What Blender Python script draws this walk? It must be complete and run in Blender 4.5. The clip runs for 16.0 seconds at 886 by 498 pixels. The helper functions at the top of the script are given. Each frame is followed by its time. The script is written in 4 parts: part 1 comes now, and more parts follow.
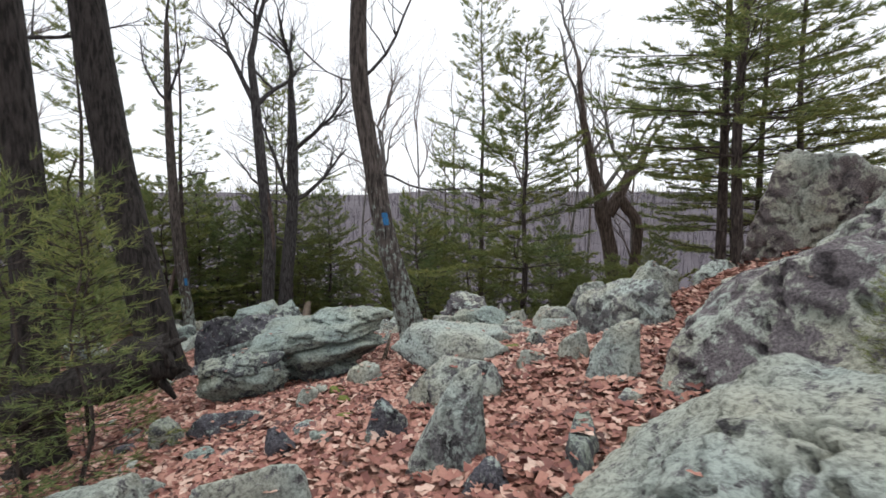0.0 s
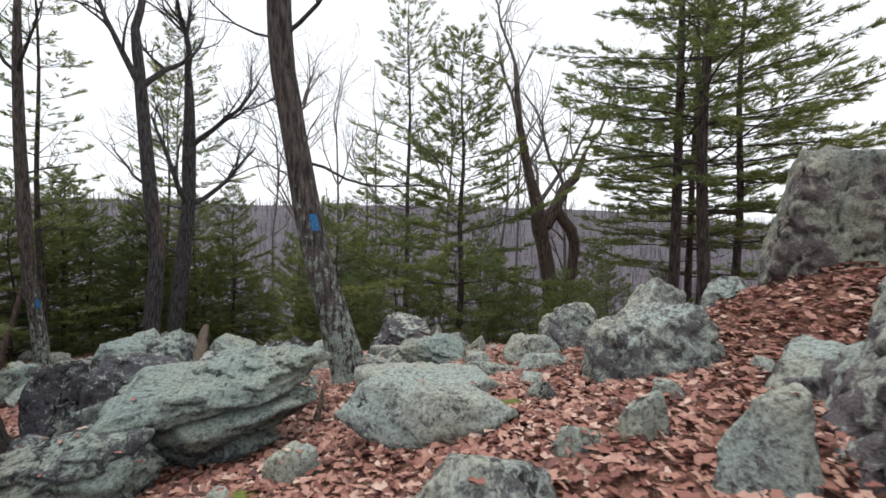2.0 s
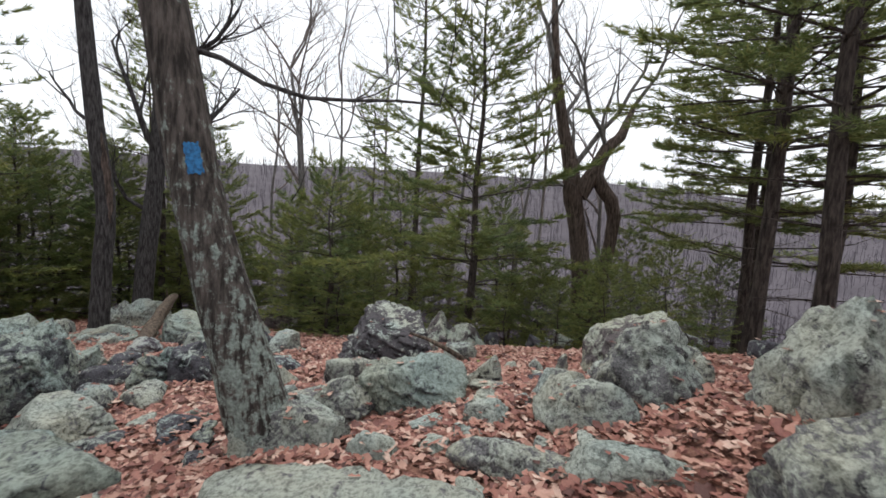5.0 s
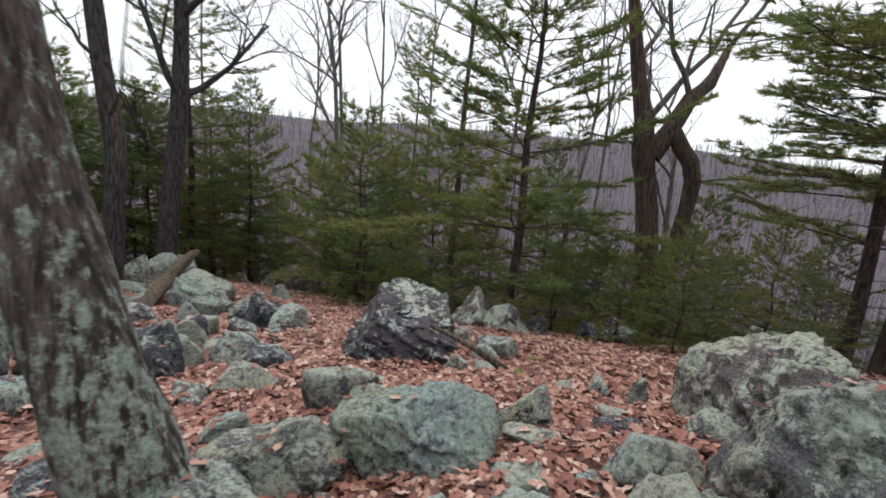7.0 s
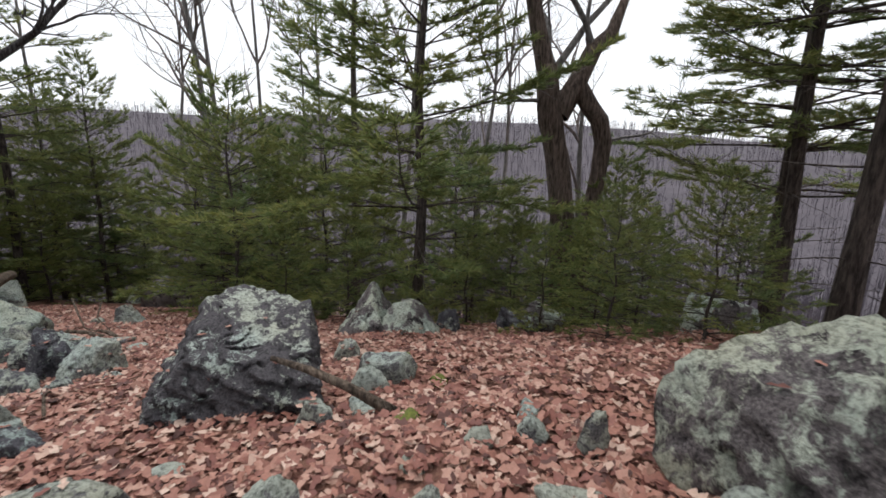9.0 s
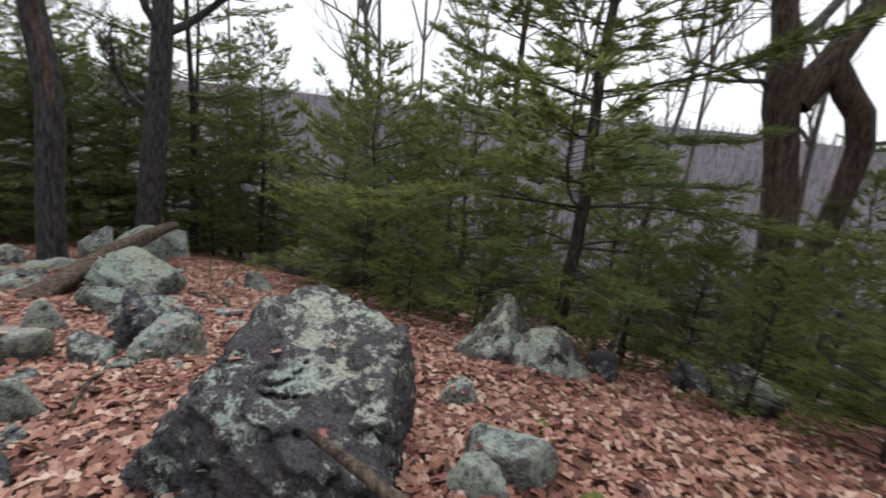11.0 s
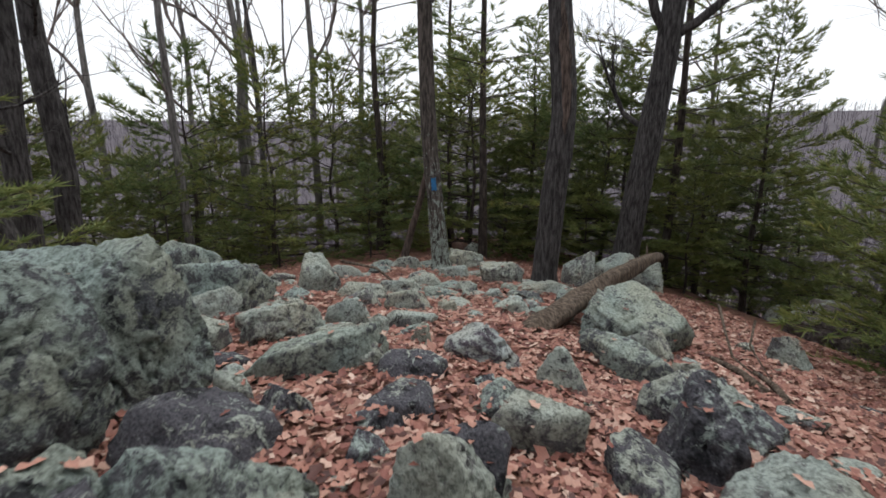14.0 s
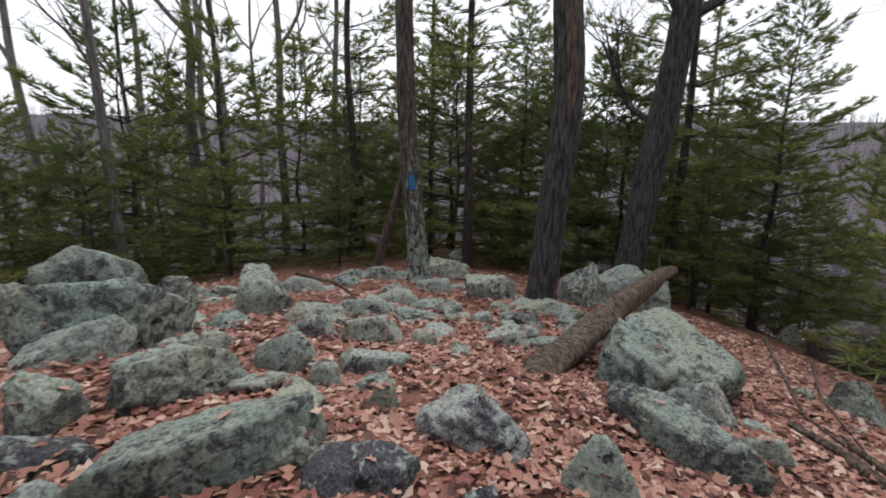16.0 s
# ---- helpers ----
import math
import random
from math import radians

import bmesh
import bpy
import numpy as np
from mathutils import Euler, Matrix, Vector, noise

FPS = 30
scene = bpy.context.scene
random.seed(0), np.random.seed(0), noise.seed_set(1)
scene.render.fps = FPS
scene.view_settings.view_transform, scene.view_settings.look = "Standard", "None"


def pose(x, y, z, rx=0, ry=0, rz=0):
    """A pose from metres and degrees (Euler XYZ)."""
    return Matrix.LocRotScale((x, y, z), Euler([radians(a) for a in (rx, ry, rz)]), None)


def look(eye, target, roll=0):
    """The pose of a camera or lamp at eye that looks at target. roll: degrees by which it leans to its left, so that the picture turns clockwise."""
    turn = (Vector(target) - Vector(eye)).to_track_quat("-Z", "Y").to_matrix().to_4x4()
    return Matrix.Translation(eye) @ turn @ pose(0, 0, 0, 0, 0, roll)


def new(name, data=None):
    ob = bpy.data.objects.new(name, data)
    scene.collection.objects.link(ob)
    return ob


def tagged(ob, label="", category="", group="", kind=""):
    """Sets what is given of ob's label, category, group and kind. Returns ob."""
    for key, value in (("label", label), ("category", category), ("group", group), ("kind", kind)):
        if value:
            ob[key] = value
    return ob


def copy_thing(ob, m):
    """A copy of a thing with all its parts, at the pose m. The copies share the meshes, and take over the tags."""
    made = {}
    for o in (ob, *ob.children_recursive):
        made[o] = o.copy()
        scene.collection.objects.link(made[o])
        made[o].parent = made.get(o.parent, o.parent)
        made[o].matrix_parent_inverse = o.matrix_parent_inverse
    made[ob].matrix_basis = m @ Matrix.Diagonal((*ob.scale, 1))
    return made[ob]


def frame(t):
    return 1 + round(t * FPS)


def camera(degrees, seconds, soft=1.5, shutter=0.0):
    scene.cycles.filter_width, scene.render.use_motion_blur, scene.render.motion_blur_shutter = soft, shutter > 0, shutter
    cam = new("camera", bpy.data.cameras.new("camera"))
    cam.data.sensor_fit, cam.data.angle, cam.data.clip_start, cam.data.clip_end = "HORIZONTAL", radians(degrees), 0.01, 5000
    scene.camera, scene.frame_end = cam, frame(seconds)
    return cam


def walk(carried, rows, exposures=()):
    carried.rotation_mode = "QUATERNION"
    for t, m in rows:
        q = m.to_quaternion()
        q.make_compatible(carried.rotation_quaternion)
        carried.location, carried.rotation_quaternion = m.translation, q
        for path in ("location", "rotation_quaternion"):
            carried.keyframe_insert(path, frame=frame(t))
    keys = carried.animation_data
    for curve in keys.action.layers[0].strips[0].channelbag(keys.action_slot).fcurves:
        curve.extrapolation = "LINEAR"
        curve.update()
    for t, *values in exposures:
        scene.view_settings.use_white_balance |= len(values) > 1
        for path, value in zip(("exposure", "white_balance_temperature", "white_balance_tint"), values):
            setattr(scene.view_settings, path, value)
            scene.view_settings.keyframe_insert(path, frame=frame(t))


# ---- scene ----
cam = camera(86.0, 16.0, soft=1.6, shutter=0.3)
METRES, EYE, TILT, LEAN, TURN = 13.0, 1.5, -4.0, 0.0, 0.0
ROWS = [
    (0.0, 0.0, 0.0, 0.0, -0.0, 0.0, 0.0),
    (0.5, -0.0106, 0.0316, -0.0054, -2.59, -0.56, 0.45),
    (1.0, -0.0206, 0.064, -0.0046, -6.61, -1.21, 0.07),
    (1.5, -0.0298, 0.097, 0.0007, -9.93, 1.14, -0.33),
    (2.0, -0.0318, 0.1288, 0.0001, -10.39, 1.66, -0.16),
    (2.5, -0.0297, 0.1638, 0.0035, -9.7, 1.09, -0.42),
    (3.0, -0.0258, 0.195, 0.0024, -8.12, 1.14, -1.6),
    (3.5, -0.0192, 0.2304, 0.0024, -10.21, 0.32, -1.89),
    (6.0, 0.034, 0.3774, 0.0072, -2.55, -2.97, -3.4),
    (6.5, 0.035, 0.4078, 0.0066, 0.72, -3.42, -3.46),
    (7.0, 0.0436, 0.4393, 0.0086, -2.52, -7.44, -4.62),
    (7.5, 0.0547, 0.4642, 0.0088, -6.4, -9.28, -1.65),
    (8.0, 0.0678, 0.4917, 0.001, -13.53, -8.65, -0.27),
    (10.5, 0.1013, 0.6478, -0.0164, -5.21, -8.4, -3.33),
    (11.0, 0.0974, 0.6718, -0.02, 5.07, -9.89, -5.9),
    (11.5, 0.0857, 0.696, -0.0208, 17.74, -10.25, -5.69),
    (12.0, 0.0661, 0.7199, -0.0254, 36.61, -8.55, -3.18),
    (12.5, 0.0453, 0.7309, -0.0229, 49.4, -6.79, -2.94),
    (13.0, 0.0134, 0.7422, -0.0307, 54.28, -7.17, -5.0),
    (13.5, -0.0181, 0.7554, -0.0403, 55.41, -9.48, -3.8),
    (14.0, -0.0516, 0.7742, -0.046, 54.08, -10.58, -3.31),
    (14.5, -0.0808, 0.7893, -0.049, 53.41, -7.4, -2.42),
    (15.0, -0.1021, 0.8072, -0.0557, 57.01, -8.54, -1.44),
    (15.5, -0.119, 0.8293, -0.056, 57.31, -10.12, -2.95),
    (16.0, -0.1331, 0.838, -0.0562, 52.0, -10.14, -4.46),
]
walk(cam, [(t, pose(0, 0, EYE, TILT, LEAN, TURN) @ pose(METRES * x, METRES * y, METRES * z, 90 + pitch, roll, yaw)) for t, x, y, z, yaw, pitch, roll in ROWS],
     exposures=[(0.0, 0.46), (4.0, 0.42), (9.0, 0.38), (16.0, 0.36)])

# ---- light: overcast winter sky ----
world = bpy.data.worlds.new("overcast_sky")
world.use_nodes = True
wn, wl = world.node_tree.nodes, world.node_tree.links
sky = wn.new("ShaderNodeTexSky")
sky.sky_type, sky.sun_disc = "NISHITA", False
sky.sun_elevation, sky.sun_rotation = radians(71), radians(-13)
cloud = wn.new("ShaderNodeMix")
cloud.data_type = "RGBA"
cloud.inputs[0].default_value = 0.88
cloud.inputs[7].default_value = (11.5, 11.8, 12.4, 1)
wl.new(sky.outputs[0], cloud.inputs[6])
wl.new(cloud.outputs[2], wn["Background"].inputs[0])
wn["Background"].inputs[1].default_value = 0.085
scene.world = world
sun = new("sun", bpy.data.lights.new("sun", "SUN"))
sun.data.energy, sun.data.angle, sun.data.color = 1.5, radians(50), (1.0, 0.97, 0.93)
sun.matrix_world = look((-3, 22, 40), (0, 9, 0))


# ---- materials ----
def nodes_of(name):
    m = bpy.data.materials.new(name)
    m.use_nodes = True
    n, l = m.node_tree.nodes, m.node_tree.links
    return m, n, l, n["Principled BSDF"]


def ramp(n, l, value, stops):
    r = n.new("ShaderNodeValToRGB")
    while len(r.color_ramp.elements) < len(stops):
        r.color_ramp.elements.new(0.5)
    for e, (p, c) in zip(r.color_ramp.elements, stops):
        e.position, e.color = p, (*c, 1) if len(c) == 3 else c
    l.new(value, r.inputs[0])
    return r.outputs[0]


def grain(n, l, where, scale, detail=4.0, rough=0.6, kind="noise"):
    t = n.new("ShaderNodeTexVoronoi" if kind == "cells" else "ShaderNodeTexNoise")
    t.inputs["Scale"].default_value = scale
    if kind != "cells":
        t.inputs["Detail"].default_value, t.inputs["Roughness"].default_value = detail, rough
    l.new(where, t.inputs["Vector"])
    return t.outputs[0]


def blend(n, l, fac, a, b, mode="MIX"):
    m = n.new("ShaderNodeMix")
    m.data_type, m.blend_type = "RGBA", mode
    for s, v in ((m.inputs[0], fac), (m.inputs[6], a), (m.inputs[7], b)):
        if isinstance(v, (int, float)):
            s.default_value = v
        elif isinstance(v, tuple):
            s.default_value = (*v, 1)
        else:
            l.new(v, s)
    return m.outputs[2]


def bumped(n, l, bsdf, height, strength, distance):
    b = n.new("ShaderNodeBump")
    b.inputs["Strength"].default_value, b.inputs["Distance"].default_value = strength, distance
    l.new(height, b.inputs["Height"])
    l.new(b.outputs[0], bsdf.inputs["Normal"])


def rock_material(name, stone, dark, lichen, cover, dirt, size=1.0, broad=0.34):
    """Lichen-grown stone: cover is how far the pale lichen reaches, dirt how far the black crust does."""
    m, n, l, p = nodes_of(name)
    at = n.new("ShaderNodeNewGeometry").outputs["Position"]
    warp = n.new("ShaderNodeVectorMath")
    warp.operation = "MULTIPLY_ADD"
    w = n.new("ShaderNodeTexNoise")
    w.inputs["Scale"].default_value = 9.0
    l.new(at, w.inputs["Vector"])
    l.new(w.outputs["Color"], warp.inputs[0])
    warp.inputs[1].default_value = (0.10, 0.10, 0.10)
    l.new(at, warp.inputs[2])
    at2 = warp.outputs[0]
    fine = grain(n, l, at, 70, 5, 0.7)
    mid = grain(n, l, at2, 15 / size, 8, 0.78)
    big = grain(n, l, at2, 3.2 / size, 6, 0.68)
    base = ramp(n, l, fine, [(0.36, dark), (0.62, stone)])
    crust = ramp(n, l, grain(n, l, at2, 5.5, 6, 0.72), [(dirt - 0.05, (0, 0, 0)), (dirt + 0.07, (1, 1, 1))])
    base = blend(n, l, crust, base, tuple(c * 0.33 for c in dark))
    mix = n.new("ShaderNodeMath")
    mix.operation = "MULTIPLY_ADD"
    mix.inputs[1].default_value = broad
    l.new(big, mix.inputs[0])
    half = n.new("ShaderNodeMath")
    half.operation = "MULTIPLY"
    half.inputs[1].default_value = 1 - broad
    l.new(mid, half.inputs[0])
    l.new(half.outputs[0], mix.inputs[2])
    # the pale lichen reaches further where the surface faces up, and differs from stone to stone
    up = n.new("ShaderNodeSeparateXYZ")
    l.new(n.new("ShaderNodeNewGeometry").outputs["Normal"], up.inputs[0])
    facing_up = n.new("ShaderNodeMath")
    facing_up.operation = "MULTIPLY_ADD"
    facing_up.inputs[1].default_value = 0.035
    l.new(up.outputs[2], facing_up.inputs[0])
    l.new(mix.outputs[0], facing_up.inputs[2])
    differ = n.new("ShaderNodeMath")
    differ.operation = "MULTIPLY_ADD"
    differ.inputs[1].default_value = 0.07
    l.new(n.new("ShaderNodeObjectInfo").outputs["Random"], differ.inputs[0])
    l.new(facing_up.outputs[0], differ.inputs[2])
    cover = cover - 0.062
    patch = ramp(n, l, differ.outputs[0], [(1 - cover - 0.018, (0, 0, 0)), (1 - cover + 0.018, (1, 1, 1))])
    pale = ramp(n, l, grain(n, l, at, 38, 5, 0.75), [(0.34, tuple(c * 0.30 for c in lichen)), (0.56, lichen)])
    tone = ramp(n, l, grain(n, l, at2, 1.7, 2, 0.5), [(0.35, (0.92, 1.0, 0.99)), (0.68, (1.04, 1.0, 0.88))])
    pale = blend(n, l, 1.0, pale, tone, "MULTIPLY")
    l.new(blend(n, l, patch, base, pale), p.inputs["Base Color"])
    p.inputs["Roughness"].default_value = 0.92
    p.inputs["Specular IOR Level"].default_value = 0.25
    add = n.new("ShaderNodeMath")
    l.new(mid, add.inputs[0])
    l.new(fine, add.inputs[1])
    bumped(n, l, p, add.outputs[0], 1.0, 0.02)
    return m


LICHEN = (0.46, 0.485, 0.45)
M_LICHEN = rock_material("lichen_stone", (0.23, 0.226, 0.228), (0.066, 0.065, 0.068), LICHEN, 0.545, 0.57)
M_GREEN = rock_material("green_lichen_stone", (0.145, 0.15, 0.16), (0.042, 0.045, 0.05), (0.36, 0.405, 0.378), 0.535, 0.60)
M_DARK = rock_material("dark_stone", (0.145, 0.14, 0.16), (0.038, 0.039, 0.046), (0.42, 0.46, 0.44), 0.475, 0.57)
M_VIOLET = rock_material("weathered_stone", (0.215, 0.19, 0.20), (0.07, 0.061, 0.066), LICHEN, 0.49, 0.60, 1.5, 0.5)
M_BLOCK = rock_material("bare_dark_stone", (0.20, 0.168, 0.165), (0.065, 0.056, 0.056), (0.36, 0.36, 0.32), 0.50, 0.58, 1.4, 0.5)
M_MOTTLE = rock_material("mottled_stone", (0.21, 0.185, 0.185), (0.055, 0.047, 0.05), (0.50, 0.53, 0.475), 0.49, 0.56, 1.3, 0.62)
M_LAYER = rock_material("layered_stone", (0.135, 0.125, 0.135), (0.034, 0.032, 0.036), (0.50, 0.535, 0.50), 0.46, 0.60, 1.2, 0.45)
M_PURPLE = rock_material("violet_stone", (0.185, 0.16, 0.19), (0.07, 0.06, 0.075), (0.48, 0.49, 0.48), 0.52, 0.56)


def leaf_material():
    m, n, l, p = nodes_of("fallen_oak_leaf")
    g = n.new("ShaderNodeNewGeometry")
    col = ramp(n, l, g.outputs["Random Per Island"], [(0.0, (0.055, 0.022, 0.018)), (0.22, (0.20, 0.074, 0.058)), (0.55, (0.32, 0.147, 0.108)), (0.85, (0.43, 0.25, 0.192)), (1.0, (0.57, 0.42, 0.34))])
    vein = grain(n, l, g.outputs["Position"], 60, 3, 0.6)
    tone = ramp(n, l, vein, [(0.3, (0.78, 0.78, 0.78)), (0.7, (1.08, 1.08, 1.08))])
    l.new(blend(n, l, 1.0, col, tone, "MULTIPLY"), p.inputs["Base Color"])
    p.inputs["Roughness"].default_value = 0.62
    p.inputs["Specular IOR Level"].default_value = 0.35
    bumped(n, l, p, vein, 0.5, 0.004)
    return m


def soil_material():
    m, n, l, p = nodes_of("forest_floor")
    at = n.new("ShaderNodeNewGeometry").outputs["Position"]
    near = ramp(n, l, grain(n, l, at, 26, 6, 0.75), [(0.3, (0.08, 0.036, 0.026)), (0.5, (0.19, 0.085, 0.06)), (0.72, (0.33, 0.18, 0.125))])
    # far hillside tone, with violet distance haze put into the colour
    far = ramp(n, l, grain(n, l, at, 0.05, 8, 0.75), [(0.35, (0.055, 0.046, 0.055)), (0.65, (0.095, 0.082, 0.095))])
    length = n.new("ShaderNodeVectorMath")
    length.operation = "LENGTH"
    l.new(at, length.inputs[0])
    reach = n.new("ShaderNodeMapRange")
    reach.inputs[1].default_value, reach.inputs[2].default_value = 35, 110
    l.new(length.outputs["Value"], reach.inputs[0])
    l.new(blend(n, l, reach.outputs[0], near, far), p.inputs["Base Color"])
    p.inputs["Roughness"].default_value = 0.95
    bumped(n, l, p, grain(n, l, at, 30, 6, 0.7), 0.8, 0.03)
    return m


def bark_material(name, light, dark, lichen, cover, scale=1.0, thin=0.0):
    """Ridged bark with lichen, which thins out up the trunk by thin per metre."""
    m, n, l, p = nodes_of(name)
    tex = n.new("ShaderNodeTexCoord").outputs["Object"]
    st = n.new("ShaderNodeMapping")
    st.inputs["Scale"].default_value = (24 * scale, 24 * scale, 4.5 * scale)
    l.new(tex, st.inputs[0])
    ridge = grain(n, l, st.outputs[0], 1.0, 5, 0.65)
    base = ramp(n, l, ridge, [(0.38, dark), (0.62, light)])
    spread = n.new("ShaderNodeMath")
    spread.operation = "MULTIPLY_ADD"
    spread.inputs[1].default_value = 0.35
    l.new(ridge, spread.inputs[0])
    part_of = n.new("ShaderNodeMath")
    part_of.operation = "MULTIPLY"
    part_of.inputs[1].default_value = 0.65
    l.new(grain(n, l, tex, 9.0, 8, 0.75), part_of.inputs[0])
    l.new(part_of.outputs[0], spread.inputs[2])
    grown = spread.outputs[0]
    if thin:
        high = n.new("ShaderNodeSeparateXYZ")
        l.new(tex, high.inputs[0])
        less = n.new("ShaderNodeMath")
        less.operation = "MULTIPLY_ADD"
        less.inputs[1].default_value = -thin
        l.new(high.outputs[2], less.inputs[0])
        l.new(grown, less.inputs[2])
        grown = less.outputs[0]
    patch = ramp(n, l, grown, [(1 - cover - 0.03, (0, 0, 0)), (1 - cover + 0.03, (1, 1, 1))])
    fleck = ramp(n, l, grain(n, l, tex, 45, 4, 0.7), [(0.35, tuple(c * 0.45 for c in lichen)), (0.62, tuple(c * 1.12 for c in lichen))])
    l.new(blend(n, l, patch, base, fleck), p.inputs["Base Color"])
    p.inputs["Roughness"].default_value = 0.93
    p.inputs["Specular IOR Level"].default_value = 0.2
    bumped(n, l, p, ridge, 1.0, 0.06)
    return m


M_LEAF = leaf_material()
M_SOIL = soil_material()
M_OAK = bark_material("oak_bark", (0.102, 0.095, 0.094), (0.024, 0.021, 0.021), (0.25, 0.275, 0.255), 0.35)
M_OAKL = bark_material("lichened_oak_bark", (0.14, 0.118, 0.105), (0.032, 0.027, 0.024), (0.33, 0.38, 0.34), 0.53, 1.0, 0.05)
M_PINEB = bark_material("pine_bark", (0.10, 0.08, 0.07), (0.025, 0.02, 0.018), (0.2, 0.22, 0.2), 0.25)
M_GREYB = bark_material("grey_bark", (0.25, 0.235, 0.225), (0.10, 0.092, 0.088), (0.33, 0.36, 0.33), 0.38)
M_TWIG = bark_material("twig_bark", (0.24, 0.20, 0.185), (0.12, 0.10, 0.095), (0.3, 0.3, 0.28), 0.25)
M_BLACKB = bark_material("near_black_bark", (0.058, 0.05, 0.046), (0.014, 0.012, 0.011), (0.12, 0.13, 0.12), 0.27)
M_SNAG = bark_material("weathered_snag_wood", (0.17, 0.128, 0.108), (0.045, 0.033, 0.028), (0.34, 0.32, 0.29), 0.34)
M_LOG = bark_material("rotten_log_wood", (0.20, 0.155, 0.12), (0.05, 0.038, 0.03), (0.32, 0.33, 0.27), 0.36)


def plain(name, colour, rough=0.8, vary=0.25, scale=20):
    m, n, l, p = nodes_of(name)
    at = n.new("ShaderNodeNewGeometry").outputs["Position"]
    tone = ramp(n, l, grain(n, l, at, scale, 4, 0.6), [(0.3, tuple(c * (1 - vary) for c in colour)), (0.7, tuple(c * (1 + vary) for c in colour))])
    l.new(tone, p.inputs["Base Color"])
    p.inputs["Roughness"].default_value = rough
    return m


def needle_material():
    m, n, l, p = nodes_of("pine_needles")
    g = n.new("ShaderNodeNewGeometry")
    col = ramp(n, l, g.outputs["Random Per Island"], [(0.0, (0.10, 0.128, 0.044)), (0.5, (0.175, 0.205, 0.072)), (0.85, (0.235, 0.26, 0.096)), (1.0, (0.31, 0.285, 0.112))])
    big = ramp(n, l, grain(n, l, g.outputs["Position"], 0.5, 3, 0.6), [(0.35, (0.75, 0.88, 0.95)), (0.65, (1.15, 1.08, 0.9))])
    out = blend(n, l, 1.0, col, big, "MULTIPLY")
    l.new(out, p.inputs["Base Color"])
    p.inputs["Roughness"].default_value = 0.5
    p.inputs["Specular IOR Level"].default_value = 0.3
    thin = n.new("ShaderNodeBsdfTranslucent")
    l.new(out, thin.inputs[0])
    both = n.new("ShaderNodeMixShader")
    both.inputs[0].default_value = 0.5
    l.new(p.outputs[0], both.inputs[1])
    l.new(thin.outputs[0], both.inputs[2])
    l.new(both.outputs[0], n["Material Output"].inputs[0])
    return m


M_NEEDLE = needle_material()
M_BLAZE = plain("blue_blaze_paint", (0.016, 0.125, 0.29), 0.75, 0.55, 45)
M_MOSS = plain("moss", (0.10, 0.115, 0.02), 0.95, 0.5, 60)


def far_wood_material():
    m, n, l, p = nodes_of("bare_far_woods")
    g = n.new("ShaderNodeNewGeometry")
    # bare-wood greys with the violet of distance haze mixed into the base colour
    l.new(ramp(n, l, g.outputs["Random Per Island"], [(0.0, (0.058, 0.050, 0.060)), (0.6, (0.085, 0.073, 0.088)), (1.0, (0.115, 0.10, 0.115))]), p.inputs["Base Color"])
    p.inputs["Roughness"].default_value = 0.95
    return m


M_FARWOOD = far_wood_material()


# ---- ground ----
def hills(x, y):
    """Broad shape of the land: the rocky shoulder, the valley beside it and the ridges past it."""
    xc, yc = np.clip(x, -14, 8), np.clip(y, -3, 22)
    z = 0.35 - 0.048 * yc - 0.0078 * yc * yc + 0.283 * xc - 0.021 * xc * yc - 0.0071 * xc * xc
    d = np.hypot(x - xc, y - yc)
    way = np.arctan2(x - xc, y - yc)
    z = z - 42 * (1 - np.exp(-d / 95))
    rise = np.clip((d - 160) / 460, 0, 1)
    top = 72 + 9 * np.sin(2.3 * way + 1.1) + 4 * np.sin(5.1 * way) + 1.5 * np.sin(13 * way + d / 90) - 9 * np.clip(way, -0.5, 0.8)
    z = z + 0.65 * np.exp(-((x - 4.3) / 1.5) ** 2 - ((y - 5.6) / 1.6) ** 2)
    return z + rise * rise * (3 - 2 * rise) * top


def ground(x, y):
    near = np.exp(-(((x + 2) / 14) ** 2 + ((y - 9) / 14) ** 2))
    w = 0.035 * np.sin(2.1 * x + 1.3 * y) + 0.03 * np.sin(3.7 * y - 1.9 * x + 1) + 0.018 * np.sin(6.3 * x + 0.7) * np.cos(5.9 * y)
    return hills(x, y) + w * near


def mesh_object(name, verts, faces, material, parent=None, smooth=True):
    me = bpy.data.meshes.new(name)
    me.from_pydata([tuple(v) for v in verts], [], faces)
    me.materials.append(material)
    if smooth:
        me.polygons.foreach_set("use_smooth", [True] * len(me.polygons))
    ob = new(name, me)
    if parent:
        ob.parent = parent
    return ob


def stretch(lo, hi, step):
    core = np.arange(lo, hi + step / 2, step)
    out = step * np.cumsum(1.16 ** np.arange(1, 60))
    out = out[out < 2600]
    return np.concatenate([lo - out[::-1], core, hi + out])


gx, gy = stretch(-10, 5.5, 0.11), stretch(-0.5, 18, 0.11)
GX, GY = np.meshgrid(gx, gy)
GZ = ground(GX, GY)
nx = len(gx)
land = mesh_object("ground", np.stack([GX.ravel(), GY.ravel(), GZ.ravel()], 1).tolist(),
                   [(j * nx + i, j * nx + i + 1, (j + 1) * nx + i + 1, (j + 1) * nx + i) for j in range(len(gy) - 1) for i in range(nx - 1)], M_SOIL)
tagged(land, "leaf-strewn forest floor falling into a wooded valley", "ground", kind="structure")


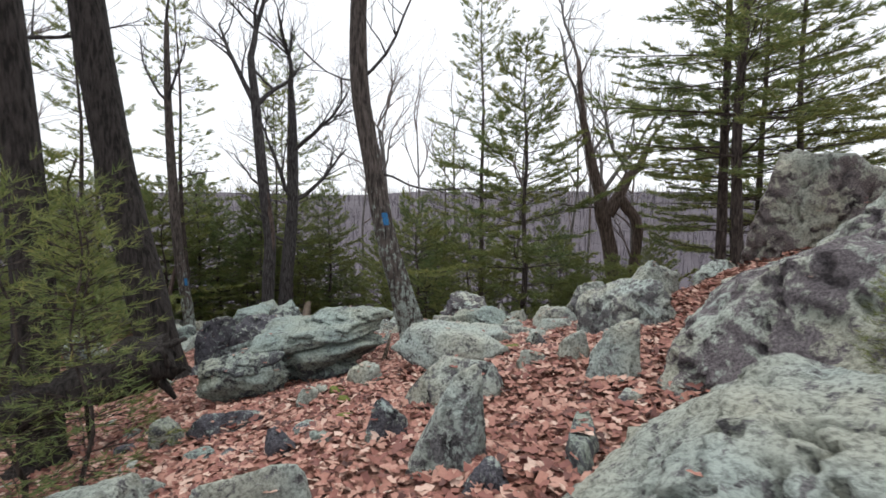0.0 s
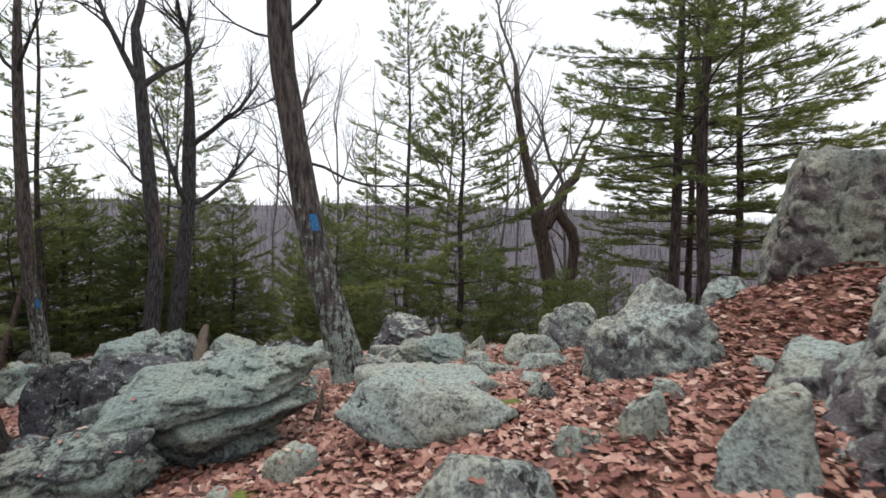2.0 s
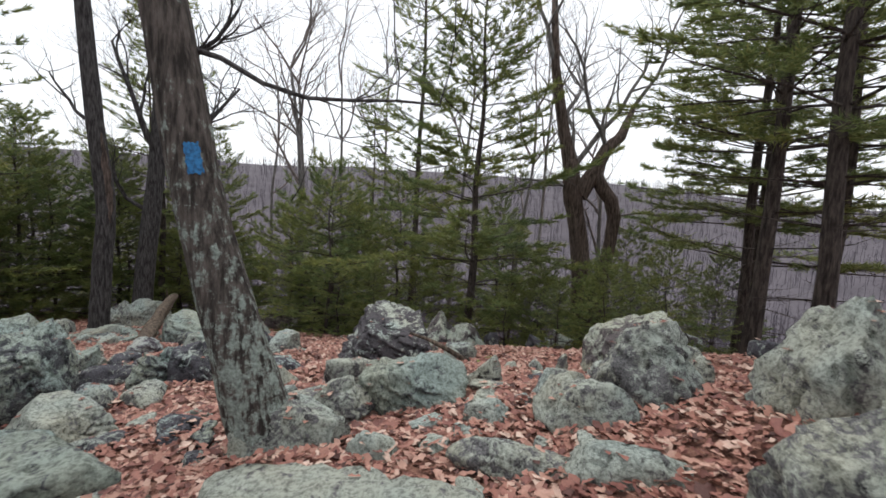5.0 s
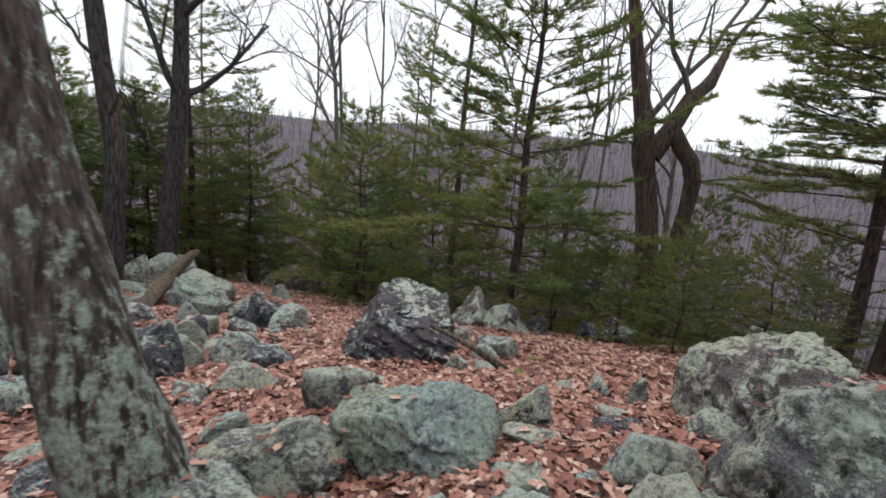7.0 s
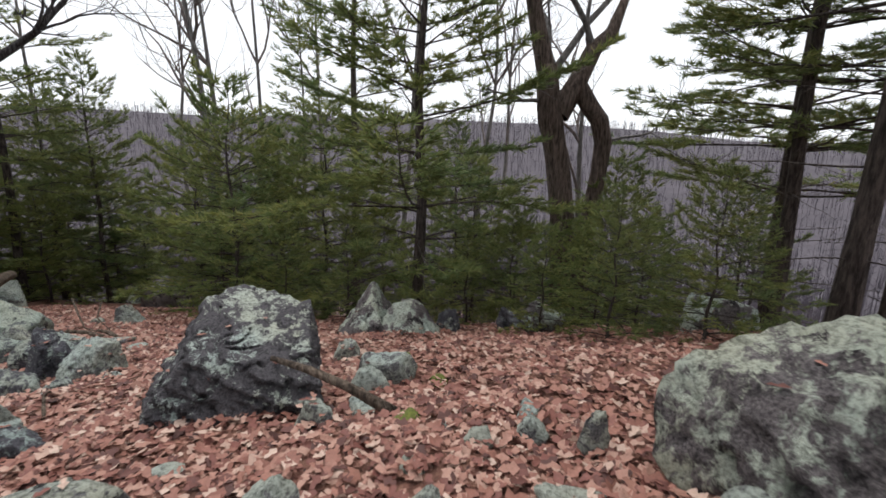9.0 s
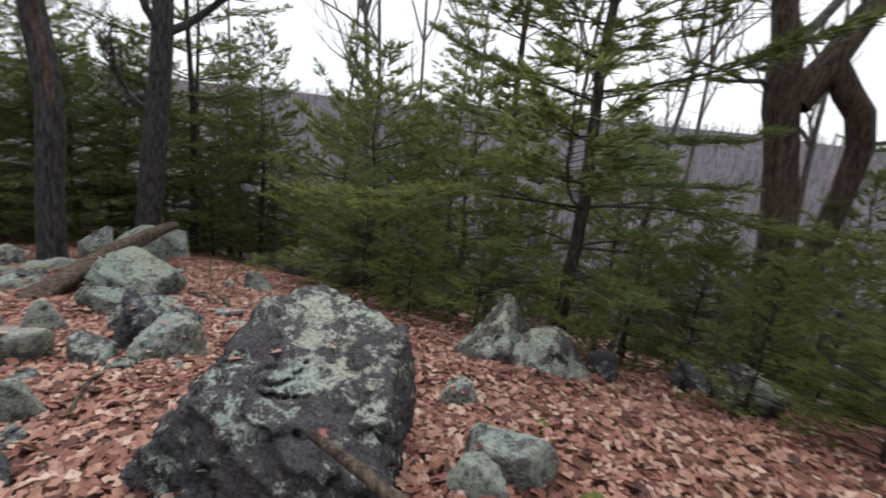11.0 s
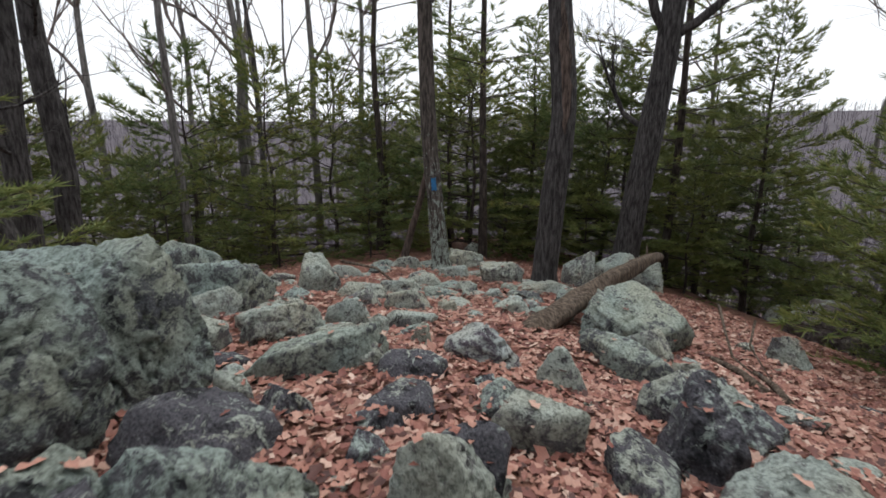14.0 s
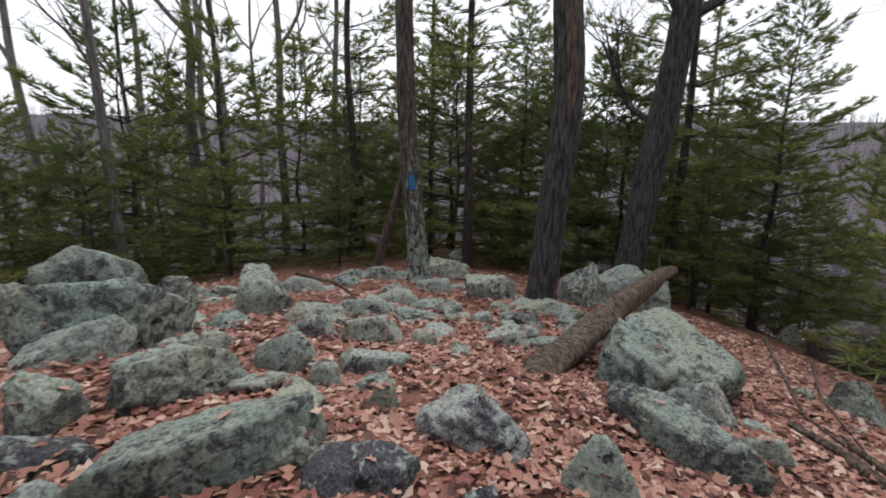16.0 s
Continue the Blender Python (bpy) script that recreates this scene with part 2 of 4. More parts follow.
# ---- rocks ----
KINDS = {
    # kind: material, strata, roughness of form, cuts, category name, label
    "lichen": (M_LICHEN, 0.0, 0.10, 9, "rock", "grey rock grown over with pale green lichen among fallen leaves"),
    "green": (M_GREEN, 0.0, 0.10, 8, "rock", "grey-green lichened rock half sunk in fallen leaves"),
    "dark": (M_DARK, 0.0, 0.11, 9, "rock", "dark grey angular rock with thin lichen spots"),
    "slab": (M_LICHEN, 0.0, 0.07, 7, "rock_slab", "flat pale lichen-covered slab lying in brown leaves"),
    "plate": (M_LICHEN, 0.0, 0.06, 7, "rock_slab", "leaning pale green slab of stone in the leaves"),
    "ledge": (M_GREEN, 0.05, 0.12, 8, "ledge_rock", "layered dark ledge rock with a pale lichened top"),
    "knob": (M_LICHEN, 0.02, 0.13, 9, "rock", "knobby grey outcrop rock with pale lichen"),
    "blade": (M_LICHEN, 0.0, 0.08, 8, "upright_rock", "upright blade of pale lichened stone standing in leaves"),
    "bar": (M_GREEN, 0.0, 0.07, 6, "long_rock", "long bar-shaped green lichened rock lying on the trail"),
    "bulge": (M_LICHEN, 0.025, 0.10, 8, "boulder", "rounded pale lichened boulder bulging out of the leaves"),
    "outcrop": (M_VIOLET, 0.016, 0.10, 8, "outcrop", "weathered violet-grey layered outcrop with lichen patches"),
    "darkblock": (M_BLOCK, 0.015, 0.11, 10, "boulder", "bare dark brown-grey block boulder standing on the outcrop"),
    "big": (M_LAYER, 0.05, 0.05, 4, "boulder", "big dark layered boulder with white lichen patches"),
    "mott": (M_MOTTLE, 0.015, 0.09, 10, "boulder", "dark angular boulder mottled with white lichen"),
    "block": (M_GREEN, 0.03, 0.09, 8, "boulder", "blocky green-grey lichened boulder with a ribbed face"),
    "bigl": (M_GREEN, 0.0, 0.09, 8, "boulder", "big boulder grown over with blue-green lichen"),
    "ridge": (M_GREEN, 0.03, 0.12, 8, "rock", "ridged lichened rock with dark seams beside the trail"),
    "tri": (M_LICHEN, 0.0, 0.06, 5, "rock", "pointed triangular rock with pale lichen"),
    "logrock": (M_GREEN, 0.02, 0.10, 9, "boulder", "pale lichened boulder under the fallen log"),
    "violet": (M_PURPLE, 0.02, 0.11, 9, "rock", "flat-topped violet-grey rock with faint lichen on the trail"),
    "peak": (M_MOTTLE, 0.01, 0.08, 8, "boulder", "pointed boulder mottled with white lichen at the edge"),
    "darkfar": (M_BLOCK, 0.0, 0.07, 8, "boulder", "dark bare boulder topped with brown needles"),
}
BALLS = {}
ROCKS = []
CRESTS = []


def ball(level):
    if level not in BALLS:
        bm = bmesh.new()
        bmesh.ops.create_icosphere(bm, subdivisions=level, radius=1)
        BALLS[level] = (np.array([v.co[:] for v in bm.verts]), [tuple(v.index for v in f.verts) for f in bm.faces])
        bm.free()
    return BALLS[level]


def fbm(points, scale, octaves, shift):
    off = Vector((shift * 3.1, shift * 1.7, shift * 2.3))
    return np.array([noise.fractal(Vector(p) * scale + off, 1.0, 2.0, octaves) for p in points])


def rock(kind, x, y, top, a, b, high, yaw, tip=0, lean=0, shape=None):
    """A rock sunk in the ground: top height, half width, half depth, height above the ground, turn and tilt in degrees."""
    material, strata, rugged, cuts, name, label = KINDS[kind]
    seed = len(ROCKS) * 7 + 3
    rnd = np.random.RandomState(seed)
    size = max(a, b, high)
    a, b = 1.1 * a, 1.1 * b
    level = 6 if size > 0.85 else 5 if size > 0.38 else 4 if size > 0.11 else 3
    n, faces = ball(level)
    box = {"slab": 0.45, "plate": 0.45, "bar": 0.4, "block": 0.4, "darkblock": 0.6, "ledge": 0.35}.get(kind, 0.12)
    q = 2 + 5 * box
    r = 1 / (np.sum(np.abs(n) ** q, 1) ** (1 / q))
    flat = rnd.uniform(0, 6.283)
    near = {"bulge": (0.66, 0.86), "knob": (0.62, 0.84), "darkblock": (0.72, 0.92), "outcrop": (0.6, 0.85), "bar": (0.6, 0.8), "bigl": (0.56, 0.8)}.get(kind, (0.48, 0.76))
    for c in range(cuts + 9):
        k = rnd.normal(size=3)
        k[2] = abs(k[2]) * 0.8 if c % 3 else -abs(k[2])
        k /= np.linalg.norm(k)
        reach = n @ k
        off = rnd.uniform(*near) if c < cuts else rnd.uniform(0.74, 0.93)
        r = np.where(reach > 0.05, np.minimum(r, off / np.maximum(reach, 0.05)), r)
    if kind in ("slab", "plate", "bar", "ledge"):
        k = np.array([0.12 * math.cos(flat), 0.12 * math.sin(flat), 1.0])
        r = np.minimum(r, 0.48 / np.maximum(n @ k, 0.01))
    elif kind not in ("blade", "tri", "peak"):
        k = np.array([0.3 * math.cos(flat), 0.3 * math.sin(flat), 1.0])
        r = np.minimum(r, 0.62 / np.maximum(n @ k, 0.01))
    if kind == "blade":
        for ang in (flat, flat + 2.2):
            k = np.array([0.55 * math.cos(ang), 0.55 * math.sin(ang), 0.9])
            r = np.minimum(r, 0.55 / np.maximum(n @ k, 0.01))
    if kind == "tri":
        for ang in (0.5, 2.6, 4.6):
            k = np.array([math.cos(ang) * 0.8, math.sin(ang) * 0.8, 0.6])
            r = np.minimum(r, 0.5 / np.maximum(n @ k, 0.01))
    for kx, ky, kz, off in shape or ():
        k = np.array([kx, ky, kz]) / math.sqrt(kx * kx + ky * ky + kz * kz)
        r = np.minimum(r, off / np.maximum(n @ k, 0.01))
    p = n * r[:, None]
    half = high * 0.8
    scale = np.array([a, b, half])

    def fitted(p):
        """Brings the form back to its width, depth and height."""
        if shape:
            p = p - np.array([(p[:, 0].max() + p[:, 0].min()) / 2, (p[:, 1].max() + p[:, 1].min()) / 2, 0])
        return p / np.array([np.abs(p[:, 0]).max(), np.abs(p[:, 1]).max(), p[:, 2].max()]) * scale

    p = fitted(p)
    if kind in ("ledge", "bigl", "big", "logrock", "bar", "block", "mott", "slab"):
        under = {"ledge": 0.5, "slab": 0.28, "block": 0.22, "mott": 0.25}.get(kind, 0.16)
        p[:, :2] *= (1.0 + under * np.clip(p[:, 2:3] / half, -0.8, 0.35))
    elif kind != "darkblock":
        p[:, :2] *= (1.0 - 0.10 * np.clip(p[:, 2:3] / half, -0.6, 1))
    s = (a * b * half) ** (1 / 3)
    w = p + rnd.uniform(-50, 50, 3)
    d = 0.6 * rugged * s * (0.8 * fbm(w, 1.2 / s, 3, 0) + 0.45 * fbm(w, 4.6 / s, 4, 5))
    ridge = np.abs(fbm(w, 2.0 / s, 3, 9))
    d = d - 0.13 * s * np.exp(-(ridge / 0.04) ** 2) * min(1, rugged * 10)
    chip = fbm(w, 4.0 / s, 2, 12)
    d = d - 0.03 * s * np.clip((chip - 0.15) * 12, 0, 1)
    if level >= 5:
        d = d + 0.008 * fbm(w, 20, 3, 3)
    p = p + n * d[:, None]
    if strata:
        dip = p[:, 2] + 0.35 * p[:, 0] - 0.2 * p[:, 1] + 0.03 * fbm(w, 3.0, 2, 2)
        step = 0.055 if kind == "big" else 0.075 if size > 0.6 else 0.05
        lay = dip / step + 100
        f = lay % 1.0
        wide = n[:, :2] / (np.linalg.norm(n[:, :2], axis=1, keepdims=True) + 0.3)
        jut = 0.5 + 0.5 * np.sin(np.floor(lay) * 2.7 + 3 * fbm(w, 1.5, 1, 6))
        p[:, :2] -= wide * (strata * (0.8 * f ** 3 + 1.3 * jut) * (1.0 + fbm(w, 2.5, 1, 4)))[:, None]
    p = fitted(p)
    ob = mesh_object(name, p.tolist(), faces, material)
    ob.matrix_world = pose(x, y, top - half, tip, lean, yaw)
    if size > 0.16:
        crest = p[p[:, 2] > 0.25 * half][:: (7 if level > 4 else 3)]
        turned = pose(0, 0, 0, tip, lean, yaw).to_3x3()
        CRESTS.append((crest @ np.array(turned).T + np.array([x, y, top - half]), kind))
    tagged(ob, label, "boulder" if size > 0.6 else "rock", "rocks along the ridge")
    ROCKS.append((x, y, a, b, yaw, top, half))
    return ob


rock('bulge', 1.36, 1.36, 1.00, 1.06, 0.92, 0.80, -20, 0, 0, [(-0.8, 0.15, 0.75, 0.66), (0.4, 0.2, 1, 0.62)])
rock('dark', 0.22, 2.01, 0.43, 0.13, 0.06, 0.16, -6)
rock('lichen', -0.92, 2.21, 0.29, 0.29, 0.14, 0.31, 23)
rock('bar', 0.69, 2.27, 0.50, 0.32, 0.08, 0.20, 70)
rock('blade', 0.06, 2.42, 0.75, 0.21, 0.14, 0.54, -1, -6, 9, [(-0.9, 0, 0.5, 0.42), (0.9, 0, 0.32, 0.5)])
rock('lichen', -2.06, 2.67, -0.05, 0.51, 0.26, 0.29, 38)
rock('outcrop', 2.62, 2.78, 1.50, 1.15, 1.20, 0.95, -30, 0, 0, [(-0.55, 0.1, 1, 0.5), (-1, 0.1, 0.25, 0.62), (-0.3, 0.9, 0.6, 0.62), (0.2, -0.3, 1, 0.6)])
rock('dark', -1.10, 3.00, 0.13, 0.13, 0.09, 0.25, 20)
rock('dark', -0.38, 3.02, 0.31, 0.15, 0.11, 0.26, 7)
rock('green', -0.83, 3.12, 0.06, 0.14, 0.10, 0.12, 15)
rock('plate', 1.22, 3.25, 0.81, 0.19, 0.07, 0.44, -39, -14, 4)
rock('lichen', 0.11, 3.60, 0.42, 0.38, 0.27, 0.32, -12)
rock('outcrop', 2.38, 3.95, 0.75, 0.36, 0.42, 0.50, -35)
rock('green', -2.31, 3.88, -0.19, 0.14, 0.11, 0.26, 31)
rock('lichen', 1.10, 3.91, 0.56, 0.14, 0.07, 0.30, -29)
rock('lichen', 0.77, 3.95, 0.38, 0.16, 0.10, 0.19, -23)
rock('dark', -1.87, 3.97, -0.17, 0.33, 0.16, 0.19, 25)
rock('outcrop', 3.95, 3.60, 2.05, 1.00, 0.85, 1.05, -30, 0, 0, [(-0.9, 0.2, 0.8, 0.5), (0.1, -0.2, 1, 0.6)])
rock('lichen', -1.26, 4.32, -0.09, 0.10, 0.07, 0.17, 16)
rock('lichen', 1.61, 4.43, 0.44, 0.15, 0.09, 0.17, -52)
rock('lichen', -0.79, 4.75, 0.01, 0.18, 0.11, 0.21, 7)
rock('slab', 0.12, 5.01, 0.33, 0.60, 0.33, 0.39, -8)
rock('ledge', -2.16, 5.10, -0.02, 0.46, 0.32, 0.45, 25)
rock('lichen', 1.01, 5.09, 0.25, 0.12, 0.09, 0.17, -31)
rock('bulge', 1.96, 5.23, 0.83, 0.55, 0.33, 0.63, -45)
rock('slab', 0.24, 5.61, 0.16, 0.68, 0.51, 0.29, -11)
rock('darkblock', 4.50, 5.68, 2.28, 0.74, 0.58, 1.30, -35, 0, 0, [(-0.9, 0, 0.42, 0.6), (0.06, -0.1, 1, 0.72), (0.1, -1, 0.15, 0.66)])
rock('green', -1.50, 5.75, -0.06, 0.55, 0.36, 0.40, 14)
rock('knob', 3.60, 6.20, 0.93, 0.33, 0.30, 0.50, -35)
rock('lichen', 1.54, 6.20, 0.16, 0.32, 0.16, 0.19, -29)
rock('knob', 2.80, 6.30, 0.93, 0.42, 0.35, 0.75, -30)
rock('green', -2.67, 6.30, -0.15, 0.44, 0.27, 0.56, 24)
rock('lichen', 1.04, 6.60, -0.03, 0.34, 0.17, 0.13, -20)
rock('lichen', 0.29, 6.97, -0.16, 0.17, 0.12, 0.17, -8)
rock('lichen', 1.64, 7.09, 0.16, 0.37, 0.22, 0.34, -25)
rock('lichen', -0.23, 7.39, -0.13, 0.39, 0.23, 0.33, -0)
rock('lichen', 1.11, 7.39, -0.13, 0.23, 0.14, 0.17, -17)
rock('knob', 2.30, 7.40, 0.50, 0.42, 0.35, 0.60, -25)
rock('dark', -3.61, 7.50, -0.08, 0.32, 0.25, 0.91, 27)
rock('lichen', 2.89, 7.55, 0.16, 0.14, 0.11, 0.32, -60)
rock('lichen', 1.17, 7.65, -0.16, 0.18, 0.11, 0.18, -17)
rock('lichen', 1.77, 7.67, 0.01, 0.27, 0.19, 0.29, -31)
rock('dark', -3.00, 7.70, -0.12, 0.50, 0.40, 0.60, 20)
rock('lichen', -0.06, 7.94, -0.19, 0.25, 0.17, 0.34, 16)
rock('lichen', -0.15, 7.94, -0.28, 0.42, 0.25, 0.26, -2)
rock('block', 0.52, 8.09, -0.07, 0.54, 0.25, 0.42, -1)
rock('lichen', -2.10, 8.10, -0.45, 0.45, 0.30, 0.30, 15)
rock('lichen', 2.41, 8.12, -0.13, 0.22, 0.13, 0.19, -41)
rock('slab', 1.36, 8.19, -0.34, 0.20, 0.10, 0.08, -18)
rock('mott', 2.82, 8.29, 0.30, 0.54, 0.41, 0.64, -45)
rock('lichen', -0.51, 8.37, -0.43, 0.18, 0.13, 0.23, 22)
rock('blade', 1.34, 8.44, -0.16, 0.16, 0.06, 0.32, -16, -6, 9)
rock('knob', 3.01, 8.44, 0.19, 0.53, 0.32, 0.55, -31)
rock('slab', 2.06, 8.54, -0.39, 0.20, 0.08, 0.06, -29)
rock('dark', -3.66, 8.72, -0.54, 0.36, 0.25, 0.58, 31)
rock('dark', 4.75, 8.91, -0.11, 0.18, 0.14, 0.29, -57)
rock('lichen', 0.84, 8.92, -0.44, 0.16, 0.11, 0.19, 1)
rock('slab', 0.08, 8.97, -0.37, 0.27, 0.14, 0.33, 17)
rock('lichen', 2.36, 9.03, -0.33, 0.07, 0.06, 0.20, -29)
rock('lichen', 0.04, 9.06, -0.47, 0.29, 0.17, 0.25, 9)
rock('lichen', 1.84, 9.26, -0.51, 0.08, 0.06, 0.11, -18)
rock('lichen', 2.16, 9.27, -0.50, 0.09, 0.07, 0.11, -24)
rock('bigl', -3.13, 9.37, -0.19, 0.57, 0.40, 0.93, 94)
rock('bigl', -3.15, 9.45, -0.28, 0.33, 0.30, 0.60, 20)
rock('lichen', -0.80, 9.56, -0.67, 0.29, 0.14, 0.22, 20)
rock('bigl', -3.95, 9.70, -0.35, 0.42, 0.35, 0.60, 25)
rock('ridge', -2.18, 9.77, -0.63, 0.30, 0.24, 0.44, 86)
rock('dark', -1.71, 9.80, -0.51, 0.29, 0.20, 0.51, 29)
rock('lichen', 1.03, 9.91, -0.64, 0.13, 0.10, 0.19, -6)
rock('bigl', -3.76, 9.93, -0.30, 0.47, 0.28, 0.98, 85)
rock('slab', -7.60, 10.16, -1.68, 0.26, 0.16, 0.20, 96)
rock('dark', -0.87, 10.18, -0.82, 0.29, 0.15, 0.19, 25)
rock('ridge', -2.01, 10.18, -0.62, 0.31, 0.25, 0.49, 75)
rock('lichen', -1.88, 10.21, -0.76, 0.36, 0.25, 0.35, 13)
rock('lichen', -7.46, 10.25, -1.34, 0.16, 0.11, 0.52, 96)
rock('lichen', -0.84, 10.26, -0.82, 0.20, 0.14, 0.21, 17)
rock('lichen', 0.98, 10.30, -0.81, 0.12, 0.09, 0.11, 10)
rock('lichen', -3.40, 10.49, -1.07, 0.13, 0.11, 0.24, 76)
rock('lichen', -1.28, 10.49, -0.81, 0.27, 0.19, 0.30, 21)
rock('lichen', -3.86, 10.55, -1.27, 0.11, 0.07, 0.10, 97)
rock('lichen', -4.77, 10.56, -1.18, 0.19, 0.13, 0.30, 95)
rock('lichen', 1.40, 10.64, -0.81, 0.16, 0.11, 0.16, -10)
rock('big', 0.36, 10.72, -0.27, 0.62, 0.62, 0.90, 3, 0, 0, [(-0.9, -0.1, 0.62, 0.5), (0.08, -0.22, 1, 0.56), (1, 0, 0.12, 0.62), (-0.35, -1, 0.45, 0.58)])
rock('lichen', -5.90, 10.67, -1.28, 0.39, 0.24, 0.36, 92)
rock('slab', 1.56, 10.79, -0.79, 0.23, 0.12, 0.22, -6)
rock('dark', -2.44, 10.84, -1.11, 0.11, 0.09, 0.15, 65)
rock('lichen', -1.33, 10.91, -0.95, 0.22, 0.13, 0.24, 26)
rock('lichen', -1.61, 10.91, -1.08, 0.29, 0.17, 0.13, 54)
rock('bigl', -6.19, 10.94, -1.04, 0.60, 0.36, 0.67, 88)
rock('bigl', -8.43, 10.97, -1.22, 0.58, 0.35, 0.84, 89)
rock('lichen', -1.96, 11.02, -0.86, 0.26, 0.21, 0.40, 25)
rock('dark', -2.01, 11.07, -0.89, 0.27, 0.19, 0.38, 56)
rock('bar', -3.74, 11.22, -1.12, 0.58, 0.17, 0.38, 83)
rock('lichen', -5.15, 11.14, -1.33, 0.34, 0.20, 0.26, 74)
rock('lichen', -4.88, 11.16, -1.23, 0.42, 0.21, 0.34, 84)
rock('slab', -5.65, 11.39, -1.48, 0.28, 0.08, 0.21, 82)
rock('lichen', -3.64, 11.46, -1.25, 0.22, 0.13, 0.22, 71)
rock('slab', -4.69, 11.64, -1.50, 0.22, 0.09, 0.10, 74)
rock('lichen', -8.15, 11.69, -1.61, 0.29, 0.21, 0.44, 82)
rock('dark', -3.32, 11.71, -1.27, 0.28, 0.18, 0.23, 61)
rock('mott', 5.64, 11.72, -0.81, 0.40, 0.32, 0.49, -42)
rock('slab', -2.21, 11.80, -1.13, 0.27, 0.11, 0.28, 47)
rock('lichen', 1.24, 11.87, -1.10, 0.14, 0.10, 0.19, 1)
rock('peak', 1.62, 13.47, -1.05, 0.50, 0.42, 0.80, -10, 0, 0, [(-0.8, -0.1, 0.7, 0.45), (0.8, -0.1, 0.6, 0.5)])
rock('lichen', -5.10, 11.98, -1.41, 0.25, 0.10, 0.27, 71)
rock('dark', 2.74, 13.40, -1.36, 0.20, 0.16, 0.60, -21)
rock('lichen', -4.58, 12.04, -1.46, 0.11, 0.09, 0.18, 67)
rock('lichen', -1.06, 12.04, -1.01, 0.32, 0.22, 0.39, 14)
rock('peak', 2.16, 13.10, -1.16, 0.48, 0.40, 0.80, -15, 0, 0, [(0.75, -0.3, 0.7, 0.5)])
rock('lichen', -4.01, 12.18, -1.39, 0.14, 0.09, 0.22, 59)
rock('dark', 3.75, 13.60, -1.48, 0.26, 0.20, 0.60, -25)
rock('lichen', -7.03, 12.35, -1.34, 0.34, 0.24, 0.60, 74)
rock('violet', -3.36, 12.36, -1.25, 0.31, 0.24, 0.30, 47)
rock('dark', -1.64, 12.41, -0.98, 0.25, 0.20, 0.52, 18)
rock('lichen', -5.83, 12.48, -1.61, 0.25, 0.13, 0.22, 68)
rock('slab', -4.74, 12.50, -1.57, 0.29, 0.15, 0.15, 61)
rock('tri', -2.79, 12.61, -1.28, 0.21, 0.15, 0.33, 31)
rock('mott', 4.25, 13.55, -1.55, 0.34, 0.20, 0.55, -25)
rock('lichen', -6.40, 12.80, -1.69, 0.35, 0.18, 0.24, 67)
rock('dark', -1.82, 12.90, -1.21, 0.42, 0.25, 0.40, 31)
rock('lichen', -5.47, 12.94, -1.56, 0.32, 0.19, 0.29, 60)
rock('mott', 3.91, 12.95, -1.20, 0.31, 0.22, 0.44, -30)
rock('slab', -4.46, 12.98, -1.71, 0.17, 0.07, 0.07, 52)
rock('lichen', -5.08, 13.22, -1.68, 0.13, 0.08, 0.17, 54)
rock('lichen', -4.63, 13.27, -1.70, 0.18, 0.07, 0.13, 50)
rock('lichen', -8.26, 13.39, -1.92, 0.35, 0.17, 0.28, 68)
rock('lichen', -6.49, 13.43, -1.78, 0.34, 0.17, 0.23, 61)
rock('bar', -2.83, 13.56, -1.52, 0.52, 0.13, 0.30, -9)
rock('lichen', -2.48, 13.98, -1.67, 0.17, 0.10, 0.19, 13)
rock('lichen', -4.81, 14.13, -1.75, 0.24, 0.12, 0.24, 43)
rock('lichen', -2.98, 14.14, -1.57, 0.31, 0.16, 0.34, 21)
rock('lichen', -7.02, 14.26, -1.96, 0.35, 0.17, 0.20, 57)
rock('lichen', -5.48, 14.34, -1.84, 0.19, 0.10, 0.21, 47)
rock('lichen', -6.18, 14.39, -1.91, 0.21, 0.13, 0.20, 51)
rock('logrock', -3.52, 14.78, -1.46, 0.56, 0.48, 0.70, 27, 0, 0, [(0.05, -0.25, 1, 0.45), (0.1, -1, 0.3, 0.6)])
rock('lichen', -8.73, 14.87, -2.08, 0.32, 0.19, 0.30, 60)
rock('lichen', -7.50, 15.18, -2.06, 0.29, 0.17, 0.25, 53)
rock('slab', -6.75, 15.64, -1.93, 0.39, 0.16, 0.39, 46)
rock('lichen', -5.82, 15.85, -2.03, 0.62, 0.31, 0.30, 39)
rock('lichen', -2.85, 16.01, -2.15, 0.12, 0.09, 0.17, 12)
rock('lichen', -8.62, 16.27, -2.11, 0.46, 0.23, 0.41, 52)
rock('lichen', -2.49, 16.35, -2.02, 0.27, 0.16, 0.39, 8)
rock('lichen', -6.24, 17.25, -1.83, 0.34, 0.24, 0.75, 35)
rock('lichen', -10.05, 17.81, -2.39, 0.26, 0.16, 0.39, 50)
rock('lichen', -6.26, 18.49, -2.06, 0.53, 0.37, 0.76, 31)
rock('darkfar', -2.80, 20.90, -2.72, 1.10, 0.55, 1.08, 8, 0, 0, [(0.12, -0.1, 1, 0.6), (0.1, -1, 0.2, 0.6)])
rock('lichen', -6.44, 19.58, -2.33, 0.80, 0.56, 0.72, 20)
rock('lichen', -4.44, 21.82, -3.32, 0.17, 0.13, 0.45, 14)
